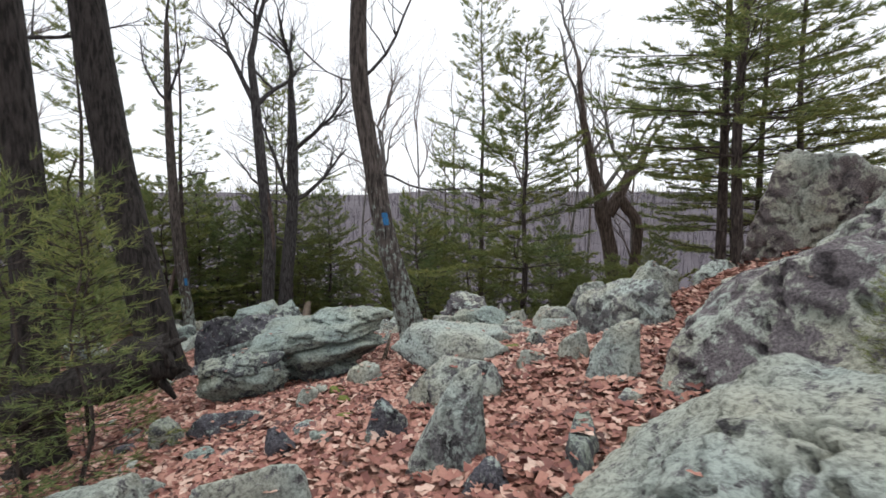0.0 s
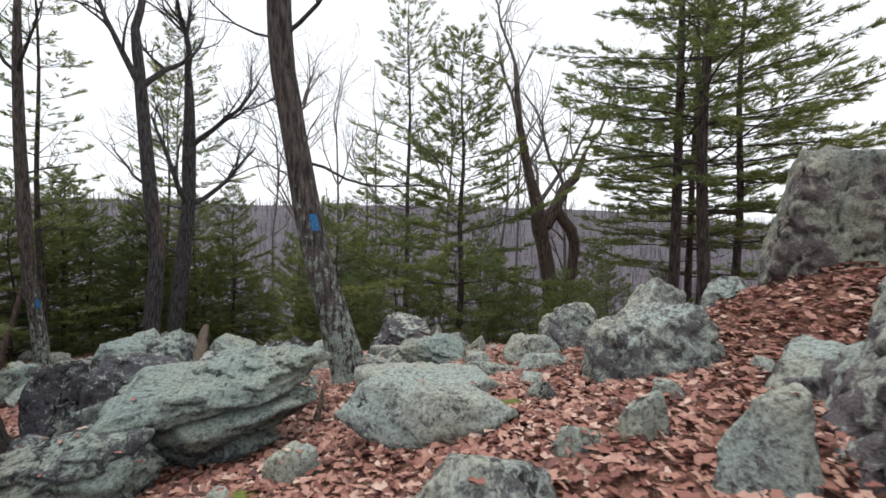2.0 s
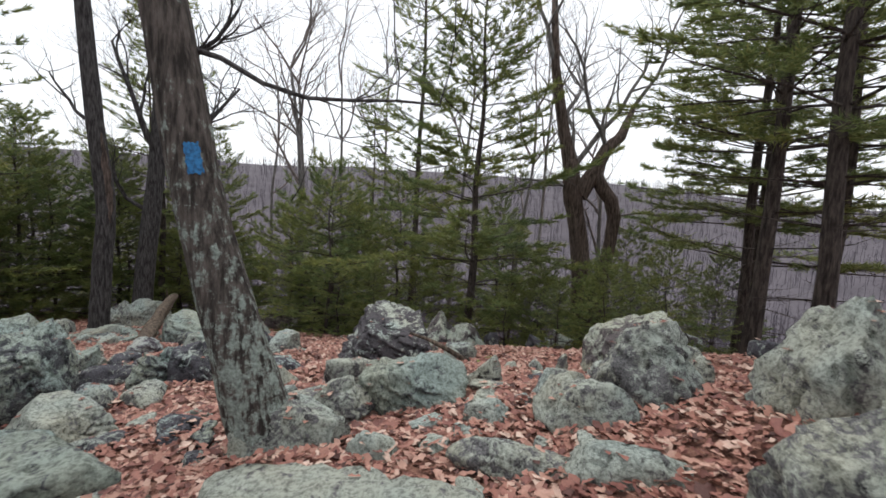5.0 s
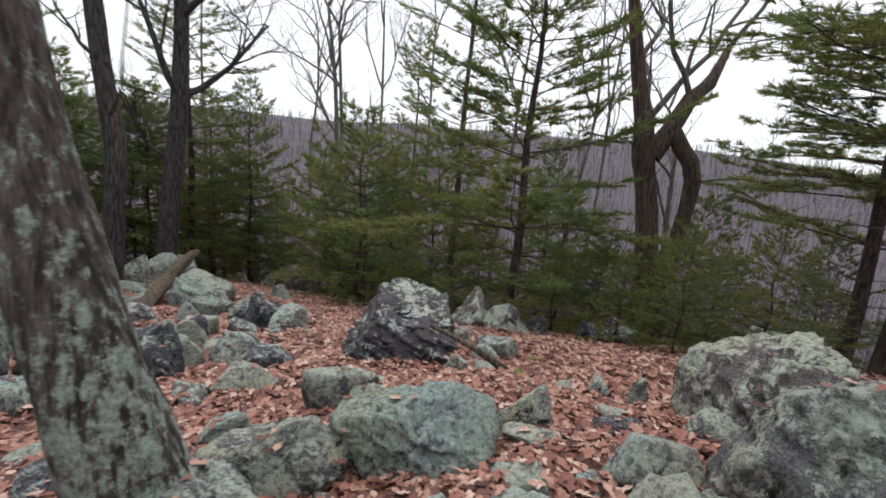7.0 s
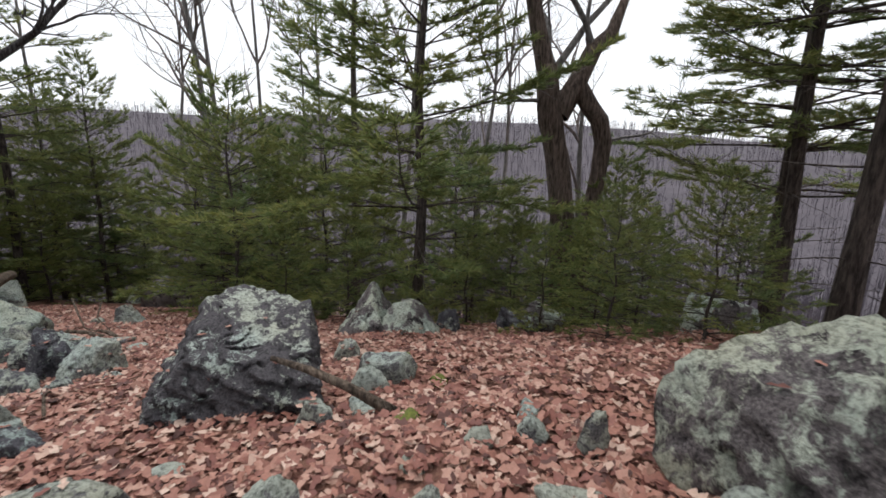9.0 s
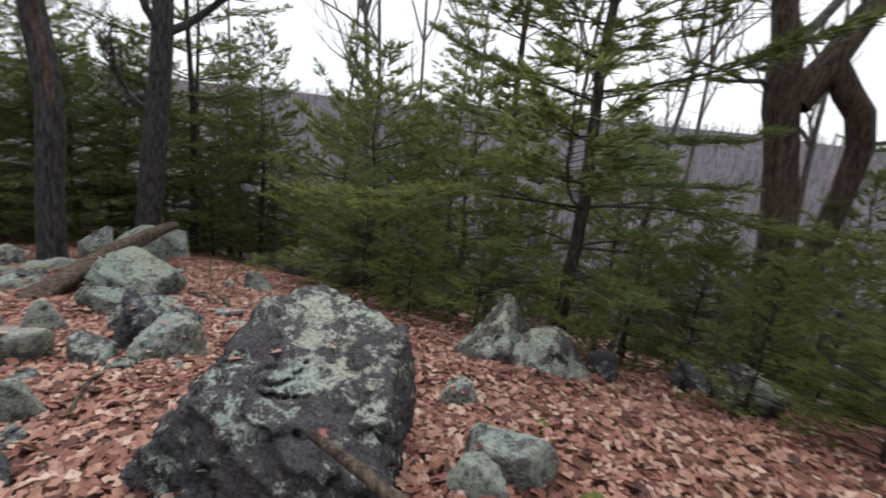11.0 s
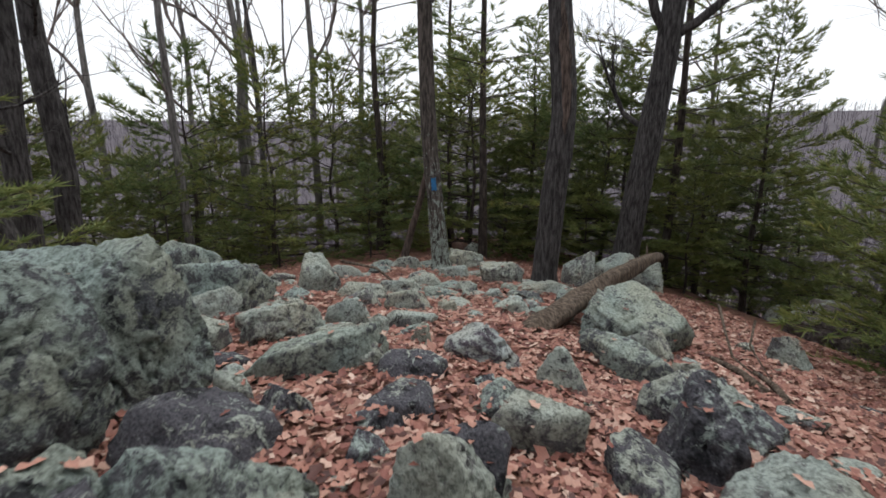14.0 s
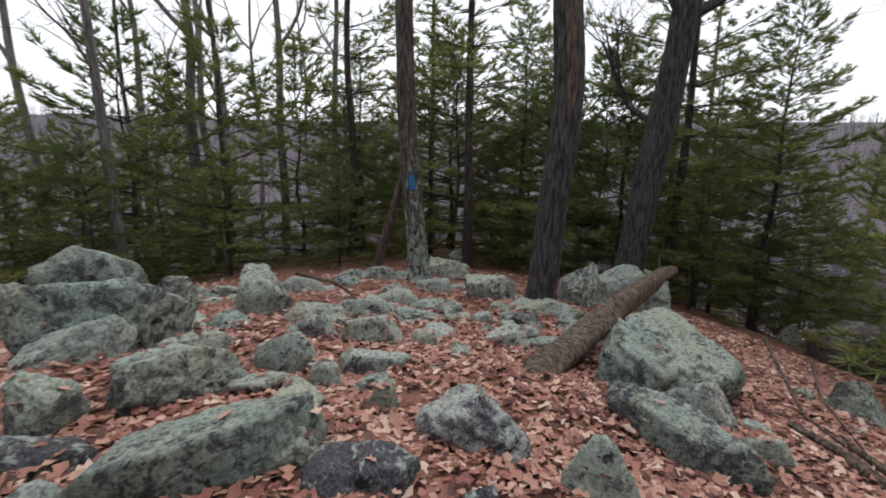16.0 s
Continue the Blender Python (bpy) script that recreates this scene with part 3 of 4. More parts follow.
# stacked plates of the ledge
rock('ledge', -1.56, 5.72, 0.06, 0.80, 0.46, 0.30, 14, 3, -7)
rock('ledge', -1.44, 5.68, 0.24, 0.76, 0.46, 0.24, 10, 4, -6)
rock('ledge', -1.20, 5.98, 0.34, 0.50, 0.36, 0.20, 24, 2, -5)
rock('ledge', -2.25, 5.05, 0.00, 0.46, 0.28, 0.22, 30, 6, -12)


# ---- trees ----
def tube(verts, faces, points, radii, sides=7, wobble=0.0, rnd=None):
    """Adds a tapering tube along the points to the lists."""
    base = len(verts)
    pts = [Vector(p) for p in points]
    for i, p in enumerate(pts):
        t = (pts[min(i + 1, len(pts) - 1)] - pts[max(i - 1, 0)]).normalized()
        u = t.cross(Vector((0.31, 0.95, 0.02))).normalized()
        v = t.cross(u)
        for k in range(sides):
            a = 2 * math.pi * k / sides
            r = radii[i] * (1 + (rnd.uniform(-wobble, wobble) if wobble else 0))
            verts.append(p + u * (math.cos(a) * r) + v * (math.sin(a) * r))
    for i in range(len(pts) - 1):
        for k in range(sides):
            a, b = base + i * sides + k, base + i * sides + (k + 1) % sides
            faces.append((a, b, b + sides, a + sides))
    faces.append(tuple(base + (len(pts) - 1) * sides + k for k in range(sides)))


def limb(start, way, length, steps, bend, rise, rnd):
    """Points of a crooked limb."""
    p, d = Vector(start), Vector(way).normalized()
    pts = [p.copy()]
    for _ in range(steps):
        d = (d + Vector((rnd.uniform(-bend, bend), rnd.uniform(-bend, bend), rnd.uniform(-bend, bend) + rise))).normalized()
        p = p + d * (length / steps)
        pts.append(p.copy())
    return pts


def forks(verts, faces, start, way, length, radius, depth, rnd, bend=0.25, rise=0.06, least=0.004, apart=None):
    """A bare limb with its side limbs and twigs; apart takes each side limb as a mesh of its own."""
    steps = 6 if depth > 1 else 4
    pts = limb(start, way, length, steps, bend, rise, rnd)
    end = max(least, radius * (0.35 if depth > 0 else 0.3))
    radii = [radius + (end - radius) * i / steps for i in range(steps + 1)]
    tube(verts, faces, pts, radii, 7 if radius > 0.06 else 5 if radius > 0.02 else 3)
    if depth <= 0:
        return
    for i in range(2, steps + 1):
        for _ in range(rnd.choice((1, 1, 2)) if depth > 1 else rnd.choice((1, 2))):
            t = (pts[i] - pts[i - 1]).normalized()
            side = Vector((rnd.uniform(-1, 1), rnd.uniform(-1, 1), rnd.uniform(-0.4, 1))).normalized()
            if apart is not None:
                verts, faces = [], []
                apart.append((verts, faces))
            forks(verts, faces, pts[i], t * rnd.uniform(0.4, 0.9) + side * 0.8, length * rnd.uniform(0.38, 0.62), radii[i] * rnd.uniform(0.5, 0.75), depth - 1, rnd, bend, rise, least)


def bare_tree(name, label, x, y, spine, radii, limbs, bark, seed, twig=M_TWIG, sink=0.25, flare=1.7, category="tree"):
    """A leafless tree: spine is the trunk's line as offsets from the base, limbs are (index on the spine, way, length, radius, depth)."""
    rnd = random.Random(seed)
    z = float(ground(np.array(x), np.array(y)))
    tree = new(name)
    tree.matrix_world = pose(x, y, z)
    pts, rr = [], []
    line = [Vector(s) for s in spine]
    for i in range(len(line) - 1):
        for k in range(4):
            f = k / 4
            a0, a1, a2, a3 = line[max(i - 1, 0)], line[i], line[i + 1], line[min(i + 2, len(line) - 1)]
            pts.append(0.5 * ((2 * a1) + (a2 - a0) * f + (2 * a0 - 5 * a1 + 4 * a2 - a3) * f * f + (3 * a1 - a0 - 3 * a2 + a3) * f ** 3))
            rr.append(radii[i] + (radii[i + 1] - radii[i]) * f)
    pts.append(line[-1])
    rr.append(radii[-1])
    low = [pts[0] + Vector((0, 0, -sink)), pts[0] + Vector((0, 0, 0.0)), pts[0].lerp(pts[1], 0.35)]
    pts = low + pts[1:]
    rr = [rr[0] * flare * 1.1, rr[0] * flare, rr[0] * (1 + (flare - 1) * 0.35)] + rr[1:]
    v, f = [], []
    tube(v, f, pts, rr, 14, 0.05, rnd)
    t = mesh_object("trunk", v, f, bark, tree)
    for i, way, length, radius, depth in limbs:
        v, f = [], []
        apart = []
        forks(v, f, line[i], way, length, radius, depth, rnd, apart=apart)
        bough = mesh_object("limb", v, f, twig, tree)
        for bv, bf in apart:
            mesh_object("branch", bv, bf, twig, bough)
    tagged(tree, label, category, "trees on the ridge")
    return tree


def needles(verts, faces, at, way, rnd, count, length, width):
    """A brush of thin needle bundles round a twig, pointing forward and up."""
    w = Vector(way).normalized()
    for _ in range(count):
        d = (w * rnd.uniform(0.3, 1.0) + Vector((rnd.gauss(0, 0.42), rnd.gauss(0, 0.42), rnd.gauss(0.12, 0.24)))).normalized()
        s = d.cross(Vector((rnd.uniform(-1, 1), rnd.uniform(-1, 1), rnd.uniform(-1, 1))))
        if s.length < 1e-3:
            continue
        s = s.normalized() * width * rnd.uniform(0.7, 1.3)
        p = Vector(at) + w * rnd.uniform(-0.5, 0.4) * length
        b = len(verts)
        tip = p + d * length * rnd.uniform(0.7, 1.25)
        verts += [p - s, p + s, tip]
        faces.append((b, b + 1, b + 2))


def pine(name, label, high, radius, bare, reach, seed, density=1.0, whorl=0.42, tuft=9, needle=0.13, wide=0.010, taper=1.0):
    """A white pine: straight trunk, whorls of level limbs, each a flat spray of side twigs with needle brushes. bare: height up to which limbs are dead."""
    rnd = random.Random(seed)
    tree = new(name)
    v, f = [], []
    n = 12
    pts = [Vector((0.05 * math.sin(i * 1.3 + seed), 0.05 * math.cos(i * 0.9 + seed), high * i / n - (0.5 if i == 0 else 0))) for i in range(n + 1)]
    tube(v, f, pts, [max(0.008, radius * (1 - 0.93 * i / n)) * (1.3 if i == 0 else 1) for i in range(n + 1)], 10, 0.04, rnd)
    mesh_object("trunk", v, f, M_PINEB, tree)
    lv, lf, nv, nf = [], [], [], []
    z = max(0.2, bare * 0.3)
    while z < high - 0.12:
        up = z / high
        dead = z < bare
        size = reach * (1.12 - up) ** taper * min(1.0, 0.6 + 2.2 * up) * rnd.uniform(0.7, 1.2)
        turn = rnd.uniform(0, 6.283)
        many = rnd.choice((4, 5, 5, 6)) if not dead else 3
        for k in range(many):
            a = turn + 6.283 * k / many + rnd.uniform(-0.4, 0.4)
            L = size * rnd.uniform(0.55, 1.12) * (0.55 if dead else 1)
            if L < 0.1:
                continue
            rise = -0.05 + 0.12 * up if not dead else -0.03
            line = limb((0, 0, z + rnd.uniform(-0.07, 0.07)), (math.cos(a), math.sin(a), 0.10 + 0.6 * up ** 2), L, 6, 0.10, rise, rnd)
            line[5] += Vector((0, 0, 0.02 * L))
            line[6] += Vector((0, 0, 0.06 * L))
            r0 = max(0.005, min(0.026, 0.0105 * L))
            tube(lv, lf, line, [r0 * (1 - 0.8 * i / 6) for i in range(7)], 3)
            if dead and rnd.random() < 0.8:
                for i in range(2, 7):
                    s = limb(line[i], (rnd.uniform(-1, 1), rnd.uniform(-1, 1), rnd.uniform(-0.3, 0.5)), L * 0.3, 3, 0.3, 0, rnd)
                    tube(lv, lf, s, [0.005, 0.004, 0.003, 0.002], 3)
                continue
            start = 0.30 if L > 1.0 else 0.12
            twigs = int(max(4, L * 8.5 * density))
            for q in range(twigs):
                u = (start + (1 - start) * (q + rnd.random()) / twigs) * 5.999
                i = min(5, int(u))
                at = line[i].lerp(line[i + 1], u - i)
                fore = (line[i + 1] - line[i]).normalized()
                side = fore.cross(Vector((0, 0, 1))) * (1 if q % 2 else -1)
                way = (fore * rnd.uniform(0.45, 0.9) + side * rnd.uniform(0.4, 1.0) + Vector((0, 0, rnd.uniform(-0.12, 0.10)))).normalized()
                tl = (0.14 + 0.34 * L * (1.05 - u / 6)) * rnd.uniform(0.6, 1.15)
                tl = min(tl, 0.85)
                end = at + way * tl + Vector((0, 0, 0.05 * tl))
                k3 = len(lv)
                lv += [at + Vector((0, 0, 0.005)), at - Vector((0, 0, 0.005)), end]
                lf.append((k3, k3 + 1, k3 + 2))
                brushes = max(1, int(tl / (needle * 1.25) * density ** 0.5))
                for b in range(brushes):
                    here = at.lerp(end, 0.3 + 0.7 * (b + 1) / brushes) + Vector((rnd.uniform(-1, 1), rnd.uniform(-1, 1), rnd.uniform(-0.5, 0.5))) * 0.05
                    needles(nv, nf, here, way + side * rnd.uniform(-0.3, 0.3), rnd, tuft, needle, wide)
            needles(nv, nf, line[6], line[6] - line[5], rnd, tuft, needle, wide)
        z += whorl * rnd.uniform(0.7, 1.25) * (1.2 - 0.5 * up)
    needles(nv, nf, (pts[-1].x, pts[-1].y, high), (0, 0, 1), rnd, tuft * 2, needle, wide)
    tagged(mesh_object("branchwork", lv, lf, M_PINEB, tree), kind="stuff")
    mesh_object("crown", nv, nf, M_NEEDLE, tree, smooth=False)
    tagged(tree, label, "pine tree", "pines on the slope")
    return tree


def stand(model, x, y, turn=0.0, scale=1.0, sink=0.0, first=[]):
    """Puts a model, or a copy of it, on the ground."""
    z = float(ground(np.array(x), np.array(y))) - sink
    m = pose(x, y, z, 0, 0, turn)
    if model.name not in first:
        first.append(model.name)
        model.matrix_world = m @ Matrix.Scale(scale, 4)
        return model
    c = copy_thing(model, m)
    c.scale = (scale, scale, scale)
    return c


# blazed oak by the trail, leaning back over the rocks
blazed_oak = bare_tree("blazed_oak", "leaning oak trunk with a blue paint blaze and lichened foot", -0.43, 7.45,
          [(0, 0, 0), (-0.22, 0.0, 0.8), (-0.46, 0.05, 1.65), (-0.66, 0.1, 2.7), (-0.87, 0.1, 4.1), (-0.85, 0.15, 5.6), (-0.6, 0.2, 7.5), (-0.5, 0.2, 9.5)],
          [0.25, 0.185, 0.16, 0.15, 0.14, 0.125, 0.10, 0.06],
          [(3, (1.0, 0.2, -0.1), 1.8, 0.022, 2), (4, (-1, 0.4, 0.1), 1.2, 0.02, 1), (4, (1, -0.3, 0.7), 1.8, 0.03, 2), (5, (-1, 0.2, 0.6), 2.2, 0.05, 2), (6, (1, 0.3, 0.8), 2.4, 0.05, 2), (7, (0, 0, 1), 2.0, 0.05, 2)], M_OAKL, 5, M_OAK)
oak_a = bare_tree("oak_tree", "straight oak with a strip of bark torn off", -6.02, 16.0,
          [(0, 0, 0), (0.08, 0.05, 1.6), (0.15, 0.1, 3.0), (0.02, 0.0, 4.8), (-0.15, -0.05, 7.4), (-0.3, 0.0, 9.0)],
          [0.215, 0.205, 0.195, 0.18, 0.15, 0.11],
          [(3, (-1, 0.3, 0.5), 1.6, 0.05, 2), (4, (-0.7, -0.3, 1), 3.0, 0.10, 3), (4, (0.7, 0.4, 0.9), 2.8, 0.09, 3), (5, (0.2, 0.1, 1), 3.0, 0.11, 3)], M_OAK, 11, M_OAK, flare=1.3)
oak_b = bare_tree("oak_tree", "thick dark oak leaning beside the fallen log", -6.42, 18.9,
          [(0, 0, 0), (0.1, 0.08, 1.6), (0.24, 0.2, 3.3), (0.38, 0.3, 5.0), (0.42, 0.4, 7.0), (0.4, 0.4, 9.0)],
          [0.28, 0.26, 0.245, 0.22, 0.18, 0.13],
          [(2, (-1, 0.2, 0.5), 2.4, 0.07, 3), (3, (1, 0.2, 0.7), 3.2, 0.10, 3), (3, (-0.6, -0.4, 1), 3.2, 0.10, 3), (4, (0.8, -0.3, 0.8), 3.2, 0.10, 3), (5, (0, 0, 1), 3.2, 0.12, 3)], M_OAK, 12, M_OAK, flare=1.3)
blazed_tree = bare_tree("blazed_tree", "slim straight tree with a blue paint blaze and lichened foot", -8.34, 15.5,
          [(0, 0, 0), (-0.1, -0.05, 1.2), (-0.25, -0.12, 2.8), (-0.33, -0.15, 5.0), (-0.35, -0.2, 7.5), (-0.3, -0.2, 10.0)],
          [0.19, 0.165, 0.155, 0.14, 0.11, 0.06],
          [(3, (1, 0.1, 0.6), 1.6, 0.03, 2), (4, (-1, 0.2, 0.7), 2.2, 0.05, 2), (4, (0.7, -0.5, 0.9), 2.2, 0.05, 2), (5, (0, 0, 1), 2.0, 0.05, 2)], M_OAKL, 13, M_OAK)


def paint_blaze(tree, z, half_w, half_h, toward):
    """A brushed rectangle of paint lying on the bark of a trunk, on the side that looks toward the given point."""
    t = [c for c in tree.children if c.name.startswith("trunk")][0]
    ring = [v.co for v in t.data.vertices if abs(v.co.z - z) < 0.35]
    c = sum(ring, Vector()) / len(ring)
    lo = sum((v for v in ring if v.z < z), Vector()) / max(1, len([v for v in ring if v.z < z]))
    hi = sum((v for v in ring if v.z >= z), Vector()) / max(1, len([v for v in ring if v.z >= z]))
    axis = (hi - lo).normalized()
    r = sum(((v - c) - axis * (v - c).dot(axis)).length for v in ring) / len(ring) * 1.045 + 0.004
    d = Vector((toward[0] - tree.location.x - c.x, toward[1] - tree.location.y - c.y, 0)).normalized()
    s = axis.cross(d).normalized()
    d = s.cross(axis).normalized()
    rnd = random.Random(3)
    v, f = [], []
    nx2, nz2 = 8, 10
    for j in range(nz2 + 1):
        for i in range(nx2 + 1):
            w = half_w * (1 + 0.12 * math.sin(j * 1.9))
            a = (i / nx2 - 0.5) * 2 * w / r
            h = (j / nz2 - 0.5) * 2 * half_h + (rnd.uniform(-0.012, 0.012) if j in (0, nz2) else 0)
            v.append(c + axis * (h + z - c.z) + (d * math.cos(a) + s * math.sin(a)) * (r + 0.004))
    for j in range(nz2):
        for i in range(nx2):
            k = j * (nx2 + 1) + i
            f.append((k, k + 1, k + nx2 + 2, k + nx2 + 1))
    mesh_object("blaze", v, f, M_BLAZE, tree)["label"] = "blue paint blaze"


paint_blaze(blazed_oak, 1.95, 0.045, 0.095, (0.9, 3.2))
paint_blaze(blazed_tree, 1.75, 0.05, 0.12, (-1.0, 10.5))

def bark_scar(tree, z0, z1, half_w, toward):
    """A strip of bare wood where the bark came off, set on the trunk."""
    t = [c for c in tree.children if c.name.startswith("trunk")][0]
    rnd = random.Random(5)
    v, f = [], []
    steps = 14
    for j in range(steps + 1):
        z = z0 + (z1 - z0) * j / steps
        ring = [q.co for q in t.data.vertices if abs(q.co.z - z) < 0.45]
        c = sum(ring, Vector()) / len(ring)
        r = sum(Vector((q.x - c.x, q.y - c.y)).length for q in ring) / len(ring) * 1.03
        d = Vector((toward[0] - tree.location.x, toward[1] - tree.location.y, 0)).normalized()
        s = Vector((-d.y, d.x, 0))
        w = half_w * (0.25 + math.sin(math.pi * j / steps)) * rnd.uniform(0.75, 1.2)
        for i in range(5):
            a = (i / 2 - 1) * w / r + 0.25
            v.append(Vector((c.x, c.y, z)) + (d * math.cos(a) + s * math.sin(a)) * (r + 0.012))
    for j in range(steps):
        for i in range(4):
            k = j * 5 + i
            f.append((k, k + 1, k + 6, k + 5))
    mesh_object("bark_scar", v, f, M_SNAG, tree)["label"] = "torn strip of bare brown wood"


bark_scar(oak_a, 2.6, 4.6, 0.06, (-1.5, 10.5))

# twisted snag at the edge
snag = bare_tree("snag_tree", "twisted half-dead tree with torn pale wood and a crooked limb", 6.04, 16.5,
          [(0.1, 0, -1.7), (-0.05, 0, 0.8), (-0.2, 0.1, 2.0), (-0.42, 0.1, 2.9), (-0.5, 0.1, 3.6)],
          [0.25, 0.22, 0.20, 0.21, 0.16],
          [], M_SNAG, 21, M_SNAG, flare=1.2)
rs = random.Random(8)
snag.scale = (1.2, 1.2, 1.2)
snag.location.z = -1.81
v, f = [], []
tube(v, f, [(-0.35, 0.1, 2.7), (-0.5, 0.1, 3.4), (-0.75, 0.15, 4.4), (-1.0, 0.2, 5.6), (-1.15, 0.2, 7.2)], [0.2, 0.16, 0.13, 0.10, 0.06], 9, 0.06, rs)
mesh_object("fork", v, f, M_SNAG, snag)
v, f = [], []
tube(v, f, [(-0.25, 0.1, 2.8), (0.05, 0.1, 3.3), (0.35, 0.15, 3.9), (0.7, 0.2, 4.2), (0.95, 0.2, 4.9)], [0.2, 0.18, 0.15, 0.12, 0.06], 9, 0.08, rs)
mesh_object("fork", v, f, M_SNAG, snag)
v, f = [], []
tube(v, f, [(0.1, 0.1, 3.3), (0.3, 0.0, 2.95), (0.50, 0.0, 2.72), (0.60, 0.0, 2.35), (0.57, 0.0, 1.8), (0.5, 0.05, 1.1), (0.42, 0.05, 0.2), (0.34, 0.05, -1.7)], [0.16, 0.16, 0.155, 0.15, 0.14, 0.15, 0.17, 0.19], 9, 0.08, rs)
mesh_object("crooked_stem", v, f, M_SNAG, snag)
for at, way, length, radius in (((-0.75, 0.15, 4.4), (0.5, 0.1, 1), 2.6, 0.06), ((-1.0, 0.2, 5.6), (-0.4, 0.2, 1), 2.6, 0.06), ((-1.15, 0.2, 7.2), (0.1, 0, 1), 2.6, 0.05),
                                 ((-0.45, 0.1, 3.4), (0.35, -0.2, 1), 3.4, 0.07), ((-0.3, 0.1, 3.4), (0.15, 0.5, 1), 3.2, 0.06), ((0.35, 0.15, 3.9), (-0.2, 0.1, 1), 2.8, 0.06), ((0.95, 0.2, 4.9), (0.5, 0.1, 0.9), 2.4, 0.05),
                                 ((-0.5, 0.1, 3.0), (-1, 0, 0.2), 1.4, 0.04), ((0.78, 0, 2.4), (1, 0, 0.1), 1.3, 0.03)):
    v, f = [], []
    forks(v, f, at, way, length, radius, 2, rs, 0.35, 0.05)
    mesh_object("limb", v, f, M_GREYB, snag)

# near trees on the low side of the start
bare_tree("oak_tree", "dark thick leaning oak trunk at the low side of the trail", -4.25, 7.2,
          [(0, 0, 0), (-0.25, 0.0, 1.2), (-0.68, 0.05, 3.2), (-1.0, 0.05, 5.6), (-1.15, 0.0, 8.2), (-1.15, 0, 11)],
          [0.31, 0.285, 0.26, 0.24, 0.2, 0.12], [(4, (1, 0, 0.8), 2.4, 0.06, 2), (4, (-1, 0.3, 0.8), 2.4, 0.06, 2), (5, (0, 0, 1), 2.4, 0.08, 2)], M_BLACKB, 31, M_OAK)
bare_tree("oak_tree", "dark oak trunk behind a pine sapling", -3.75, 4.3,
          [(0, 0, 0), (0.0, 0.0, 1.0), (-0.05, 0.05, 2.6), (-0.2, 0.05, 4.6), (-0.3, 0.0, 7.0), (-0.3, 0, 9.5)],
          [0.19, 0.17, 0.16, 0.15, 0.13, 0.08], [(4, (1, 0, 0.8), 2.4, 0.05, 2), (5, (0, 0, 1), 2.4, 0.06, 2)], M_BLACKB, 32, M_OAK)

for x, y, spine, rad, seed, label in (
        (-8.7, 9.2, [(0, 0, 0), (0.05, -0.3, 1.2), (0.0, -0.62, 2.4), (0.0, -0.7, 4.2), (0.0, -0.75, 6.5), (0, -0.7, 9)], 0.19, 61, "thick grey-brown oak curving up behind the boulders"),
        (-10.2, 8.95, [(0, 0, 0), (0.0, 0.1, 1.2), (0.0, 0.1, 2.4), (0.0, 0.25, 4.2), (0.0, 0.3, 6.5), (0, 0.3, 9)], 0.19, 62, "straight dark oak among bare trees on the slope"),
        (-10.9, 9.6, [(0, 0, 0), (0.0, -0.08, 1.2), (0.0, -0.02, 2.4), (0.0, -0.12, 4.2), (0.0, -0.1, 6.5), (0, -0.1, 9)], 0.2, 63, "brown oak with a knotted trunk past the boulders")):
    rt = random.Random(seed)
    bare_tree("oak_tree", label, x, y, spine, [rad, rad * 0.92, rad * 0.87, rad * 0.8, rad * 0.65, rad * 0.4],
              [(2, (rt.uniform(-1, 1), rt.uniform(-0.3, 1), 0.2), 1.6, 0.03, 2), (3, (rt.uniform(-1, 1), rt.uniform(-1, 1), 0.6), 1.8, 0.04, 2), (4, (1, 0.5, 0.8), 2.6, 0.06, 2), (4, (-0.6, -1, 0.8), 2.6, 0.06, 2), (5, (0, 0, 1), 2.6, 0.07, 2)], M_OAK, seed, M_OAK)

# pines: models, then copies
pine_tall = pine("pine_tree", "tall white pine with bare lower trunk and level limbs", 14.0, 0.125, 2.6, 3.4, 41, 1.0, 0.72, 22, 0.16, 0.0085, 0.75)
pine_open = pine("pine_tree", "tall white pine with dead lower twigs and thin crown", 13.0, 0.11, 3.4, 2.5, 46, 0.8, 0.80, 14, 0.18, 0.013, 0.7)
pine_mid = pine("pine_tree", "young white pine with layered green limbs", 9.6, 0.115, 0.8, 3.6, 42, 1.15, 0.46, 21, 0.16, 0.0105, 0.85)
pine_low = pine("pine_tree", "small bushy white pine below the ridge", 4.4, 0.05, 0.1, 2.4, 43, 1.0, 0.40, 19, 0.16, 0.0115, 0.8)
pine_tiny = pine("pine_sapling", "thin pine sapling with soft green needles", 2.2, 0.018, 0.1, 0.6, 44, 1.3, 0.22, 12, 0.09, 0.0034, 0.9)

# the pair in front of the valley: a big one behind, a young one at the edge
stand(pine_mid, 2.68, 15.6, 0, 1.0)
stand(pine_tall, 1.92, 23.6, 40, 1.3)
for x, y, turn, s in ((5.68, 9.2, 80, 0.95), (6.3, 10.8, 200, 1.0), (8.1, 13.2, 150, 1.0), (9.8, 14.8, 20, 1.1), (8.9, 12.0, 250, 0.95), (-6.9, 21.5, 300, 0.9)):
    stand(pine_tall, x, y, turn, s)
for x, y, turn, s in ((-9.63, 17.66, 120, 1.0), (-12.2, 16.2, 220, 1.0), (-14.9, 20.6, 90, 1.05), (-8.6, 24.6, 150, 1.0), (0.1, 27.0, 90, 1.0)):
    stand(pine_open, x, y, turn, s)
